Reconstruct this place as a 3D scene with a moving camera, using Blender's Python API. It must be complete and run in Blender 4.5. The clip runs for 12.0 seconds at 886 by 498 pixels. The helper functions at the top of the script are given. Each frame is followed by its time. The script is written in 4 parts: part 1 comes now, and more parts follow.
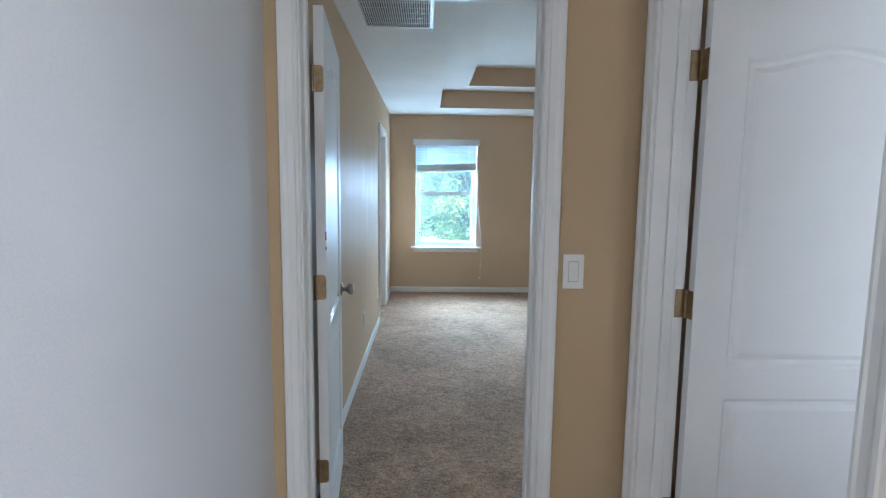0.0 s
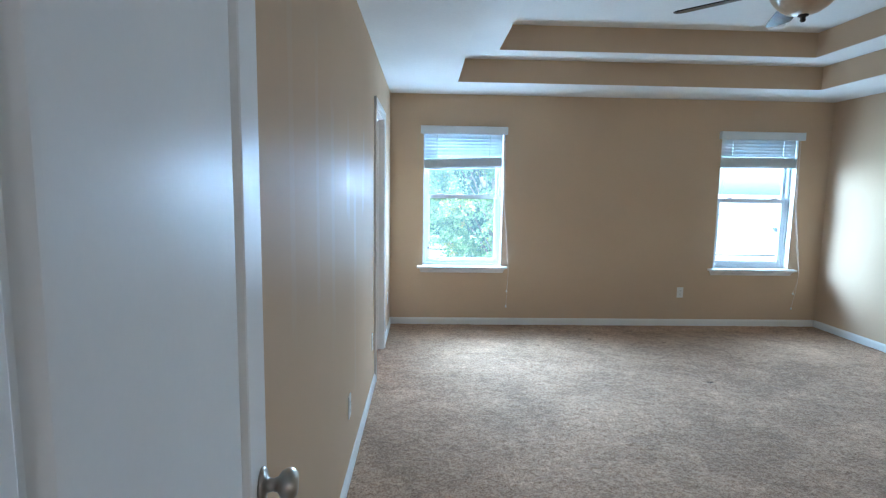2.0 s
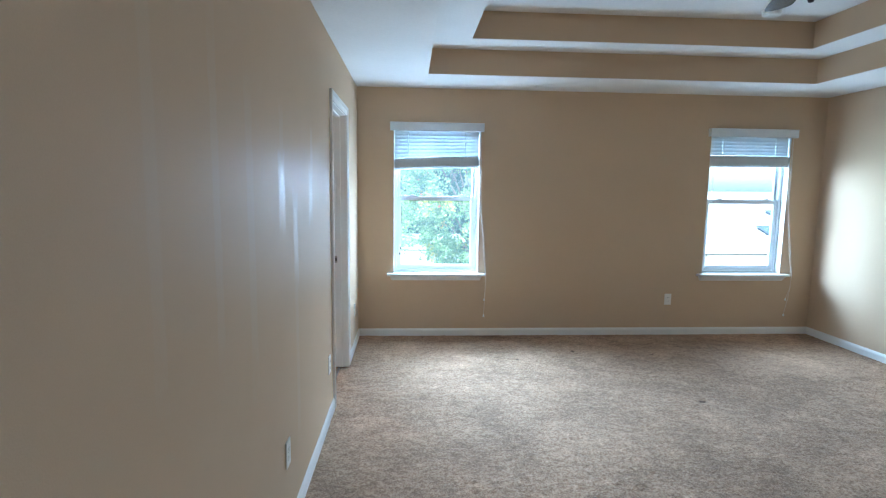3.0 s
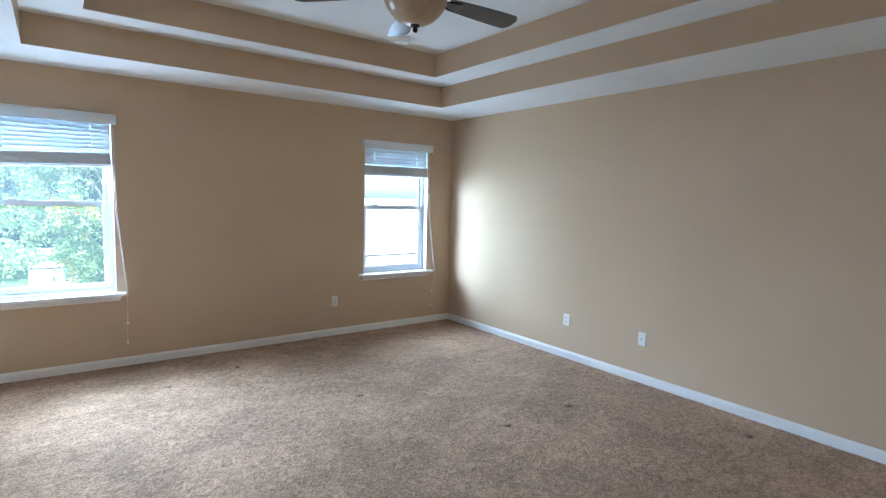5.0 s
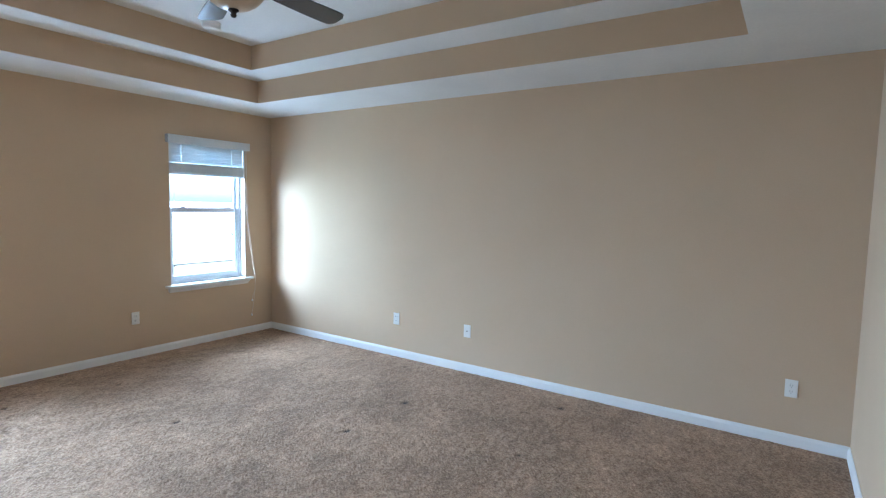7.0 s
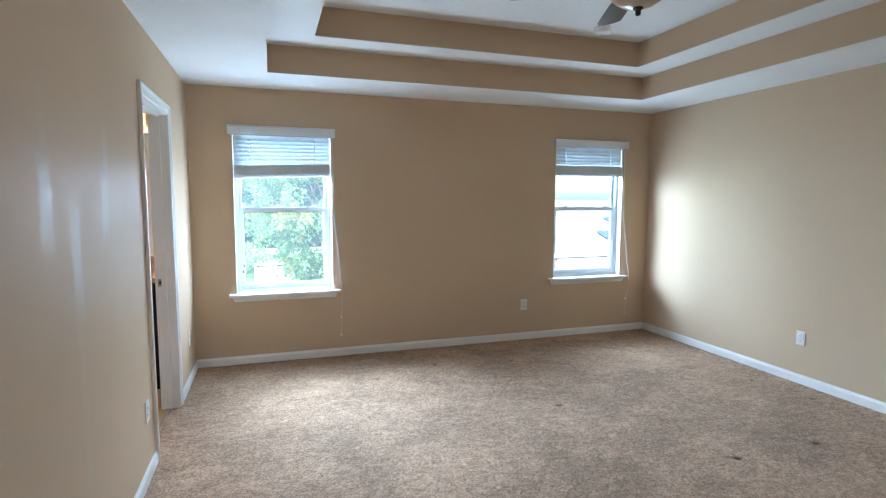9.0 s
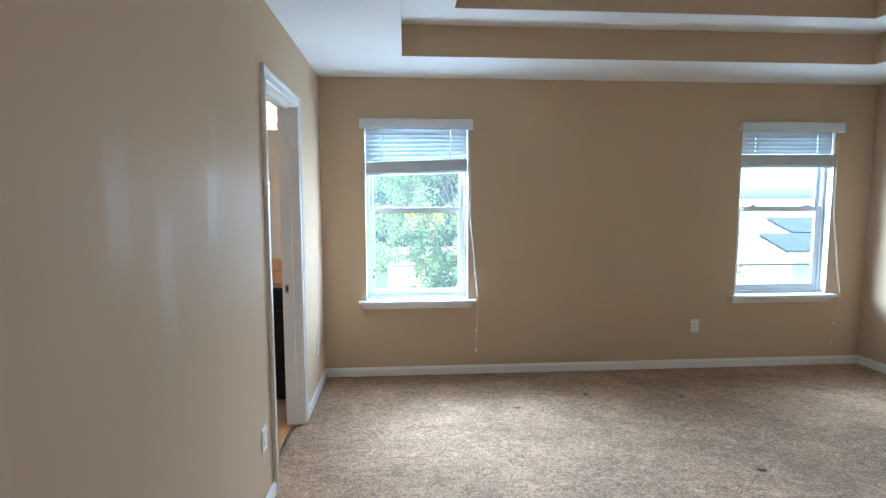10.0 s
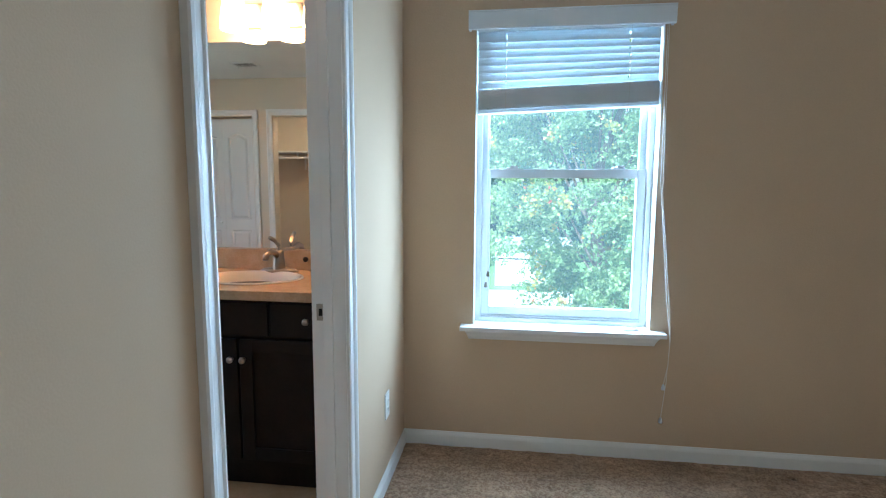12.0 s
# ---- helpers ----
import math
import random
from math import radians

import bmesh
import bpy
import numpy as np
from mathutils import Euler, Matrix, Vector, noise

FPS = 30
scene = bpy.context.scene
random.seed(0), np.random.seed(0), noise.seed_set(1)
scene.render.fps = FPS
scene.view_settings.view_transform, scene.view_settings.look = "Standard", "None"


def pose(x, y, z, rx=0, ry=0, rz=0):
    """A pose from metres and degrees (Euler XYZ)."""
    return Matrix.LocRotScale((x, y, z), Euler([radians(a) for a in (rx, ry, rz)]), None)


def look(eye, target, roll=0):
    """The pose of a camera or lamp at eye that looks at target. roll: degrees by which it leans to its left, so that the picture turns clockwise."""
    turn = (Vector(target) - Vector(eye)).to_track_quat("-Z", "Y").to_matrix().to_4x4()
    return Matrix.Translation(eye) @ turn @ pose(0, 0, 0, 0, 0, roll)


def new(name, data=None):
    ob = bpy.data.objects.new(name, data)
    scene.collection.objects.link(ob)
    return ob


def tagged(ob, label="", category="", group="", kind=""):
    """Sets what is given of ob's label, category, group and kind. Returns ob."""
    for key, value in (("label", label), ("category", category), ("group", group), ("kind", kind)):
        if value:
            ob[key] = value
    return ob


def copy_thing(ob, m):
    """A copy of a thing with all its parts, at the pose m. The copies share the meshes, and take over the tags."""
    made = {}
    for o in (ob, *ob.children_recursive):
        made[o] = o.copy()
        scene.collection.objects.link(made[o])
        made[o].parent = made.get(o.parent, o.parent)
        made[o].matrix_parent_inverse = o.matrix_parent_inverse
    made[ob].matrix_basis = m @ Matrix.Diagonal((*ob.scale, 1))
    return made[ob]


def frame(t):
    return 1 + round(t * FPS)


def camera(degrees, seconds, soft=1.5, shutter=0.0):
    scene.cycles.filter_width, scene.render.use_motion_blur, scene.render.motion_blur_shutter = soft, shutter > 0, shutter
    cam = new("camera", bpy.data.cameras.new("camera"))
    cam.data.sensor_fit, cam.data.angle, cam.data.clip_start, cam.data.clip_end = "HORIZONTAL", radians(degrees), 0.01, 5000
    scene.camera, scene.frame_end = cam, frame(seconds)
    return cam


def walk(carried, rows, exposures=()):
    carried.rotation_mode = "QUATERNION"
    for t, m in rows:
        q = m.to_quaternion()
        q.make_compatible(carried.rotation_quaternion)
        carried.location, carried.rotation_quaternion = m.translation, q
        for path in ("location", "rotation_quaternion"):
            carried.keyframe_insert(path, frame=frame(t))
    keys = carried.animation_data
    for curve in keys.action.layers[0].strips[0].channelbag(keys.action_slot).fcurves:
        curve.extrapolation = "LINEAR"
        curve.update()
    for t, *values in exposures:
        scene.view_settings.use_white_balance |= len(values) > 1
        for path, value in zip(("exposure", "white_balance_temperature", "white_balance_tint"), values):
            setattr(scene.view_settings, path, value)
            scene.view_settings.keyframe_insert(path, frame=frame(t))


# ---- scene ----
cam = camera(80.6, 12.0, soft=1.2)
PATH = [
    (0, (0.015, 0.019, 1.444), (0.076, 2.005, 1.215), 0.7),
    (0.5, (-0.016, 0.467, 1.439), (0.045, 2.453, 1.21), 0.8),
    (1, (-0.044, 0.905, 1.437), (0.019, 2.891, 1.211), 0.8),
    (1.5, (-0.067, 1.303, 1.471), (-0.009, 3.288, 1.238), 0.9),
    (2, (-0.128, 1.717, 1.468), (-0.058, 3.703, 1.237), 0.9),
    (2.5, (-0.067, 1.974, 1.497), (-0.015, 3.959, 1.258), 0.7),
    (4.5, (0.231, 2.219, 1.516), (1.123, 3.997, 1.308), 1.2),
    (5, (0.3, 2.145, 1.505), (1.488, 3.742, 1.311), 1.5),
    (5.5, (0.353, 2.086, 1.477), (1.8, 3.456, 1.303), 1.8),
    (6, (0.349, 2.076, 1.482), (2.012, 3.175, 1.317), 2.1),
    (6.5, (0.295, 2.204, 1.484), (2.085, 3.084, 1.328), 1.5),
    (7, (0.262, 2.23, 1.487), (1.921, 3.334, 1.321), 1.3),
    (9, (0.155, 2.355, 1.494), (0.778, 4.246, 1.3), 0.2),
    (9.5, (0.153, 2.576, 1.482), (0.492, 4.537, 1.286), -0.2),
    (10, (0.167, 2.988, 1.484), (0.314, 4.973, 1.289), -0.1),
    (10.5, (0.209, 3.458, 1.423), (0.228, 5.448, 1.222), 0.1),
    (11, (0.181, 3.931, 1.362), (0.11, 5.919, 1.148), 0.3),
    (11.5, (0.134, 4.358, 1.345), (-0.029, 6.337, 1.106), 0.3),
    (12, (0.028, 4.75, 1.316), (-0.228, 6.72, 1.079), 0.3),
]
EXPOSURES = [(0.0, 2.55, 4950, 3), (0.5, 2.4, 4950, 3), (1.0, 2.55, 4950, 4), (1.5, 2.6, 4900, 5), (2.5, 2.5, 4950, 5), (4.5, 2.55, 5350, 12), (6.0, 2.6, 5100, 10), (7.0, 2.75, 5100, 10), (9.0, 2.55, 5400, 10), (10.5, 2.35, 5450, 9), (11.5, 2.2, 5050, 5), (12.0, 2.15, 5050, 4)]
walk(cam, [(t, look(eye, target, roll)) for t, eye, target, roll in PATH], EXPOSURES)

# ---- world and light ----
world = bpy.data.worlds.new("world")
scene.world = world
world.use_nodes = True
sky = world.node_tree.nodes.new("ShaderNodeTexSky")
sky.sky_type, sky.sun_disc = "NISHITA", False
sky.sun_elevation, sky.sun_rotation = radians(48), radians(205)
sky.air_density, sky.dust_density = 1.0, 2.5
background = world.node_tree.nodes["Background"]
background.inputs["Strength"].default_value = 0.14
world.node_tree.links.new(sky.outputs[0], background.inputs["Color"])
sun = new("sun", bpy.data.lights.new("sun", "SUN"))
sun.data.energy, sun.data.angle, sun.data.color = 3.6, radians(0.6), (1.0, 0.95, 0.87)
SUN_FROM = Vector((math.sin(radians(205)) * math.cos(radians(48)), math.cos(radians(205)) * math.cos(radians(48)), math.sin(radians(48))))
sun.matrix_world = look(SUN_FROM * 30, (0, 0, 0))


def window_lamp(name, x, y, z, width, height, watts, colour, turn, spread=180):
    """An area lamp that stands in for light entering by an opening."""
    a = new(name, bpy.data.lights.new(name, "AREA"))
    a.data.shape, a.data.size, a.data.size_y, a.data.energy, a.data.color = "RECTANGLE", width, height, watts, colour
    a.data.spread = radians(spread)
    a.matrix_world = pose(x, y, z, *turn)
    return a


SKY_TINT, WARM_TINT = (0.69, 0.86, 1.0), (1.0, 0.93, 0.88)
window_lamp("daylight_window", -0.50, 8.9, 2.05, 2.6, 1.6, 165, SKY_TINT, (-66, 0, 19), 135)
window_lamp("daylight_window", 3.20, 9.1, 2.0, 2.6, 1.8, 56, SKY_TINT, (-62, 0, 10), 150)
window_lamp("window_opening_light", 0.2725, 7.348, 1.155, 0.82, 0.97, 6, SKY_TINT, (-90, 0, 0))
window_lamp("window_opening_light", 3.4525, 7.348, 1.190, 0.82, 1.04, 4, SKY_TINT, (-90, 0, 0), 150)
# unseen source assumed behind the start of the hall, lights its walls
window_lamp("landing_fill", 2.2, -3.55, 1.4, 1.2, 1.4, 36, WARM_TINT, (90, 0, 0))
# fill lamp added out of view to brighten the side door's leaf
window_lamp("side_room_fill", 2.2, -0.75, 1.45, 0.45, 1.1, 0.08, WARM_TINT, (90, 0, 0))
window_lamp("daylight_bathroom", -3.96, 6.2, 1.5, 0.9, 1.0, 2.5, SKY_TINT, (0, -90, 0))


# ---- materials ----
def material(name, colour, rough=0.5, metal=0.0, second=None, scale=3.0, grain=0.0, grain_scale=250.0, bump=0.0, spec=0.5, coat=0.0):
    """A principled material: two-scale variation between two colours, fine grain and relief."""
    m = bpy.data.materials.new(name)
    m.use_nodes = True
    nt = m.node_tree
    n, l = nt.nodes, nt.links
    p = n["Principled BSDF"]
    p.inputs["Roughness"].default_value, p.inputs["Metallic"].default_value = rough, metal
    p.inputs["Specular IOR Level"].default_value = spec
    p.inputs["Coat Weight"].default_value = coat
    p.inputs["Base Color"].default_value = (*colour, 1)
    if second:
        co = n.new("ShaderNodeTexCoord")
        a = n.new("ShaderNodeTexNoise")
        a.inputs["Scale"].default_value, a.inputs["Detail"].default_value = scale, 5
        b = n.new("ShaderNodeTexNoise")
        b.inputs["Scale"].default_value, b.inputs["Detail"].default_value = grain_scale, 3
        l.new(co.outputs["Object"], a.inputs["Vector"])
        l.new(co.outputs["Object"], b.inputs["Vector"])
        add = n.new("ShaderNodeMath")
        add.operation = "MULTIPLY_ADD"
        add.inputs[1].default_value = grain
        l.new(b.outputs[0], add.inputs[0])
        l.new(a.outputs[0], add.inputs[2])
        ramp = n.new("ShaderNodeMapRange")
        ramp.inputs[1].default_value, ramp.inputs[2].default_value = 0.32 + grain * 0.5, 0.68 + grain * 0.5
        l.new(add.outputs[0], ramp.inputs[0])
        mix = n.new("ShaderNodeMix")
        mix.data_type = "RGBA"
        mix.inputs[6].default_value, mix.inputs[7].default_value = (*colour, 1), (*second, 1)
        l.new(ramp.outputs[0], mix.inputs[0])
        l.new(mix.outputs[2], p.inputs["Base Color"])
        if bump:
            bp = n.new("ShaderNodeBump")
            bp.inputs["Strength"].default_value, bp.inputs["Distance"].default_value = bump, 0.002
            l.new(b.outputs[0], bp.inputs["Height"])
            l.new(bp.outputs[0], p.inputs["Normal"])
    return m


def glowing(name, colour, strength):
    m = material(name, colour, 0.3)
    p = m.node_tree.nodes["Principled BSDF"]
    p.inputs["Emission Color"].default_value, p.inputs["Emission Strength"].default_value = (*colour, 1), strength
    return m


PAINT_A, PAINT_B = (0.575, 0.432, 0.292), (0.605, 0.458, 0.312)
PAINT = material("beige_wall_paint", PAINT_A, 0.75, second=PAINT_B, scale=1.3, grain=0.5, grain_scale=160, bump=0.45, spec=0.02)
CEILING = material("ceiling_paint", (0.74, 0.73, 0.70), 0.8, second=(0.79, 0.78, 0.75), scale=2.0, grain=0.6, grain_scale=60, bump=0.5)
TRIM = material("white_trim_paint", (0.78, 0.77, 0.74), 0.32, second=(0.82, 0.81, 0.78), scale=4, grain=0.2, grain_scale=90, bump=0.06, spec=0.15)
DOOR_PAINT = material("white_door_paint", (0.78, 0.77, 0.75), 0.38, second=(0.81, 0.80, 0.78), scale=3, grain=0.3, grain_scale=120, bump=0.1, spec=0.018)
PLASTIC = material("white_plastic", (0.80, 0.79, 0.75), 0.35, second=(0.82, 0.81, 0.78), scale=8)
VINYL = material("white_vinyl", (0.60, 0.63, 0.66), 0.4, second=(0.65, 0.68, 0.70), scale=6)
DARK = material("dark_void", (0.01, 0.01, 0.01), 0.9)
NICKEL = material("satin_nickel", (0.42, 0.385, 0.34), 0.28, 1.0, second=(0.35, 0.32, 0.28), scale=30)
HINGE_METAL = material("worn_hinge_metal", (0.34, 0.245, 0.13), 0.38, 0.9, second=(0.22, 0.155, 0.085), scale=40)
DARK_METAL = material("dark_screw_metal", (0.20, 0.18, 0.16), 0.4, 0.9)
BARE_WOOD = material("bare_fibreboard", (0.23, 0.12, 0.06), 0.9, second=(0.32, 0.18, 0.1), scale=60)
HALL_PAINT = material("off_white_paint", (0.655, 0.65, 0.65), 0.5, second=(0.695, 0.69, 0.69), scale=1.3, grain=0.5, grain_scale=160, bump=0.25)
# wall beige shifted to tan, the warm hall light put into the colour
WARM_LIT_PAINT = material("warm_lit_hall_paint", (0.50, 0.37, 0.215), 0.7, second=(0.53, 0.395, 0.235), scale=1.3, grain=0.5, grain_scale=160, bump=0.2, spec=0.1)
BATH_PAINT = material("tan_bath_paint", (0.64, 0.55, 0.42), 0.5, second=(0.67, 0.58, 0.45), scale=1.3, grain=0.4, grain_scale=160, bump=0.2)
SLAT = material("white_blind", (0.73, 0.77, 0.79), 0.45, second=(0.82, 0.83, 0.83), scale=5)
sn, sl = SLAT.node_tree.nodes, SLAT.node_tree.links
tr, mx = sn.new("ShaderNodeBsdfTranslucent"), sn.new("ShaderNodeMixShader")
tr.inputs[0].default_value, mx.inputs[0].default_value = (0.74, 0.84, 0.90, 1), 0.17
sl.new(sn["Principled BSDF"].outputs[0], mx.inputs[1])
sl.new(tr.outputs[0], mx.inputs[2])
sl.new(mx.outputs[0], sn["Material Output"].inputs[0])
CORD = material("white_cord", (0.75, 0.74, 0.70), 0.8)
TASSEL = material("dark_tassel", (0.16, 0.14, 0.11), 0.5)
# greyer plastic, the gap's shade put into the colour
SWITCH_GAP = material("painted_gap_shade", (0.52, 0.50, 0.46), 0.6)
VENT = material("white_metal_vent", (0.78, 0.78, 0.77), 0.4, second=(0.72, 0.72, 0.71), scale=9)
BRONZE = material("dark_bronze", (0.035, 0.028, 0.024), 0.38, 0.6, second=(0.05, 0.04, 0.033), scale=20)
BLADE = material("espresso_blade", (0.014, 0.011, 0.010), 0.26, second=(0.024, 0.018, 0.015), scale=9, grain=0.3, grain_scale=80, bump=0.1)
BOWL = material("alabaster_glass", (0.44, 0.33, 0.21), 0.3, second=(0.56, 0.45, 0.30), scale=12)
ESPRESSO = material("espresso_wood", (0.009, 0.007, 0.006), 0.45, second=(0.016, 0.012, 0.009), scale=8, grain=0.4, grain_scale=70, bump=0.1, spec=0.2)
TAN_STONE = material("tan_cultured_marble", (0.50, 0.36, 0.22), 0.25, second=(0.60, 0.45, 0.30), scale=18, grain=0.6, grain_scale=120)
TAN_VINYL = material("tan_vinyl", (0.45, 0.28, 0.14), 0.4, second=(0.54, 0.36, 0.20), scale=4, grain=0.4, grain_scale=60)
PORCELAIN = material("white_porcelain", (0.82, 0.80, 0.76), 0.12, coat=0.3)
MIRROR = material("mirror_silver", (0.92, 0.93, 0.92), 0.01, 1.0)
LAMP_GLASS = glowing("lit_frosted_glass", (1.0, 0.54, 0.23), 6.5)
# glow of the added closet dome, strong enough to brighten the mirrored doorway
CLOSET_GLOW = glowing("closet_fill_glow", (1.0, 0.74, 0.46), 24.0)
CONCRETE = material("pale_concrete", (0.50, 0.48, 0.44), 0.9, second=(0.58, 0.56, 0.52), scale=2, grain=0.5, grain_scale=40)
BARK = material("bark", (0.12, 0.09, 0.07), 0.9, second=(0.2, 0.16, 0.12), scale=9, grain=0.6, grain_scale=40, bump=1.0)
SIDING = material("white_siding", (0.72, 0.71, 0.68), 0.7, second=(0.77, 0.76, 0.73), scale=1.5)
STUCCO = material("cream_stucco", (0.62, 0.55, 0.47), 0.85, second=(0.67, 0.60, 0.52), scale=1.5, grain=0.4, grain_scale=60)
SHINGLE = material("grey_shingles", (0.30, 0.30, 0.31), 0.9, second=(0.40, 0.40, 0.40), scale=5, grain=0.8, grain_scale=25)
SOLAR = material("solar_glass", (0.05, 0.06, 0.09), 0.15, second=(0.07, 0.08, 0.11), scale=3)
# opaque pane, its pale sky reflection put into the base colour
PALE_PANE = material("pane_painted_reflection", (0.34, 0.40, 0.43), 0.1, second=(0.40, 0.45, 0.48), scale=2)
BLACK = material("black_metal", (0.03, 0.03, 0.03), 0.5)
GRASS = material("lawn", (0.07, 0.14, 0.035), 0.9, second=(0.12, 0.20, 0.06), scale=0.8, grain=0.6, grain_scale=30, bump=0.8)


def leaf_material(name, base, other, tips):
    """Leaves that vary from one to the next, with a few turning tips, partly see-through to light."""
    m = bpy.data.materials.new(name)
    m.use_nodes = True
    n, l = m.node_tree.nodes, m.node_tree.links
    p = n["Principled BSDF"]
    p.inputs["Roughness"].default_value = 0.5
    geo, ramp = n.new("ShaderNodeNewGeometry"), n.new("ShaderNodeValToRGB")
    e = ramp.color_ramp.elements
    e[0].position, e[0].color = 0.0, (*base, 1)
    e[1].position, e[1].color = 0.8, (*other, 1)
    for pos, col in tips:
        q = e.new(pos)
        q.color = (*col, 1)
    l.new(geo.outputs["Random Per Island"], ramp.inputs[0])
    l.new(ramp.outputs[0], p.inputs["Base Color"])
    tr, mix = n.new("ShaderNodeBsdfTranslucent"), n.new("ShaderNodeMixShader")
    l.new(ramp.outputs[0], tr.inputs[0])
    mix.inputs[0].default_value = 0.45
    l.new(p.outputs[0], mix.inputs[1])
    l.new(tr.outputs[0], mix.inputs[2])
    l.new(mix.outputs[0], n["Material Output"].inputs[0])
    return m


LEAVES = leaf_material("maple_leaves", (0.13, 0.21, 0.09), (0.27, 0.36, 0.15), [(1.0, (0.36, 0.42, 0.17))])
TURNING = leaf_material("turning_leaves", (0.30, 0.34, 0.09), (0.55, 0.44, 0.12), [(0.9, (0.60, 0.28, 0.10)), (1.0, (0.60, 0.13, 0.10))])
FAR_LEAVES = leaf_material("far_leaves", (0.04, 0.08, 0.05), (0.07, 0.12, 0.07), [(1.0, (0.10, 0.15, 0.08))])


def carpet_material():
    """Beige-brown cut pile: brushed swathes, crushed clumps, tufts and a few dark stains."""
    m = material("beige_carpet", (0.305, 0.190, 0.116), 0.95, second=(0.515, 0.352, 0.228), scale=60, grain=1.2, grain_scale=130, bump=0.5, spec=0.05)
    n, l = m.node_tree.nodes, m.node_tree.links
    p = n["Principled BSDF"]
    src = p.inputs["Base Color"].links[0].from_socket
    co = n.new("ShaderNodeTexCoord")
    for size, stretch, warp, low, high, dim, lit in ((1.6, 1.0, 0.8, 0.36, 0.64, 0.80, 1.08), (8.0, 1.6, 1.6, 0.36, 0.66, 0.80, 1.11), (26.0, 1.4, 0.9, 0.35, 0.65, 0.89, 1.07)):
        stretched = n.new("ShaderNodeMapping")
        stretched.inputs["Scale"].default_value = (1.0, stretch, 1.0)
        stretched.inputs["Rotation"].default_value = (0.0, 0.0, size * 0.1)
        big = n.new("ShaderNodeTexNoise")
        big.inputs["Scale"].default_value, big.inputs["Detail"].default_value, big.inputs["Distortion"].default_value = size, 5, warp
        l.new(co.outputs["Object"], stretched.inputs["Vector"])
        l.new(stretched.outputs[0], big.inputs["Vector"])
        rng = n.new("ShaderNodeMapRange")
        rng.inputs[1].default_value, rng.inputs[2].default_value, rng.inputs[3].default_value, rng.inputs[4].default_value = low, high, dim, lit
        l.new(big.outputs[0], rng.inputs[0])
        mul = n.new("ShaderNodeMix")
        mul.data_type, mul.blend_type = "RGBA", "MULTIPLY"
        mul.inputs[0].default_value = 1.0
        l.new(src, mul.inputs[6])
        l.new(rng.outputs[0], mul.inputs[7])
        src = mul.outputs[2]
    at = n.new("ShaderNodeAttribute")
    at.attribute_name = "stain"
    dark = n.new("ShaderNodeMix")
    dark.data_type = "RGBA"
    dark.inputs[7].default_value = (0.05, 0.038, 0.03, 1)
    scale = n.new("ShaderNodeMath")
    scale.operation = "MULTIPLY"
    scale.inputs[1].default_value = 1.0
    l.new(at.outputs["Fac"], scale.inputs[0])
    l.new(scale.outputs[0], dark.inputs[0])
    l.new(src, dark.inputs[6])
    l.new(dark.outputs[2], p.inputs["Base Color"])
    p.inputs["Sheen Weight"].default_value = 0.08
    return m


CARPET = carpet_material()


def patched_paint():
    """The beige paint with glossier, paler spackle smears on the wall beside the bathroom door; the paleness includes
    painted sheen.
    """
    m = material("patched_beige_paint", PAINT_A, 0.55, second=PAINT_B, scale=1.3, grain=0.5, grain_scale=260, bump=0.16, spec=0.014)
    n, l = m.node_tree.nodes, m.node_tree.links
    p = n["Principled BSDF"]
    src = p.inputs["Base Color"].links[0].from_socket
    co, sep = n.new("ShaderNodeTexCoord"), n.new("ShaderNodeSeparateXYZ")
    wob = n.new("ShaderNodeTexNoise")
    wob.inputs["Scale"].default_value, wob.inputs["Detail"].default_value = 14, 4
    l.new(co.outputs["Object"], wob.inputs["Vector"])
    l.new(co.outputs["Object"], sep.inputs[0])

    def math_node(op, a, b=None):
        q = n.new("ShaderNodeMath")
        q.operation = op
        for i, v in enumerate((a, b)):
            if v is None:
                continue
            if isinstance(v, (int, float)):
                q.inputs[i].default_value = v
            else:
                l.new(v, q.inputs[i])
        return q.outputs[0]

    total = None
    for cy, cz, ry, rz, gain in ((4.265, 1.48, 0.055, 0.16, 0.8), (4.275, 1.66, 0.035, 0.16, 0.35), (4.87, 1.46, 0.05, 0.15, 0.75), (4.91, 1.67, 0.035, 0.14, 0.55), (4.505, 1.26, 0.05, 0.21, 0.7), (4.50, 0.75, 0.035, 0.45, 0.3), (3.55, 1.5, 0.03, 0.5, 0.4), (3.85, 1.35, 0.04, 0.5, 0.35), (3.2, 1.6, 0.03, 0.6, 0.3)):
        dy = math_node("ABSOLUTE", math_node("DIVIDE", math_node("SUBTRACT", sep.outputs[1], cy), ry))
        dz = math_node("ABSOLUTE", math_node("DIVIDE", math_node("SUBTRACT", sep.outputs[2], cz), rz))
        d = math_node("MAXIMUM", math_node("POWER", dy, 1.0), dz)
        d = math_node("ADD", d, math_node("MULTIPLY", math_node("SUBTRACT", wob.outputs[0], 0.5), 0.9))
        r = n.new("ShaderNodeMapRange")
        r.interpolation_type = "SMOOTHSTEP"
        r.inputs[1].default_value, r.inputs[2].default_value, r.inputs[3].default_value, r.inputs[4].default_value = 1.15, 0.6, 0.0, gain
        l.new(d, r.inputs[0])
        total = r.outputs[0] if total is None else math_node("MAXIMUM", total, r.outputs[0])
    # paler mix: spackle tone plus the window's sheen put into the colour
    mix = n.new("ShaderNodeMix")
    mix.data_type = "RGBA"
    mix.inputs[7].default_value = (0.60, 0.54, 0.44, 1)
    l.new(math_node("MULTIPLY", total, 0.55), mix.inputs[0])
    l.new(src, mix.inputs[6])
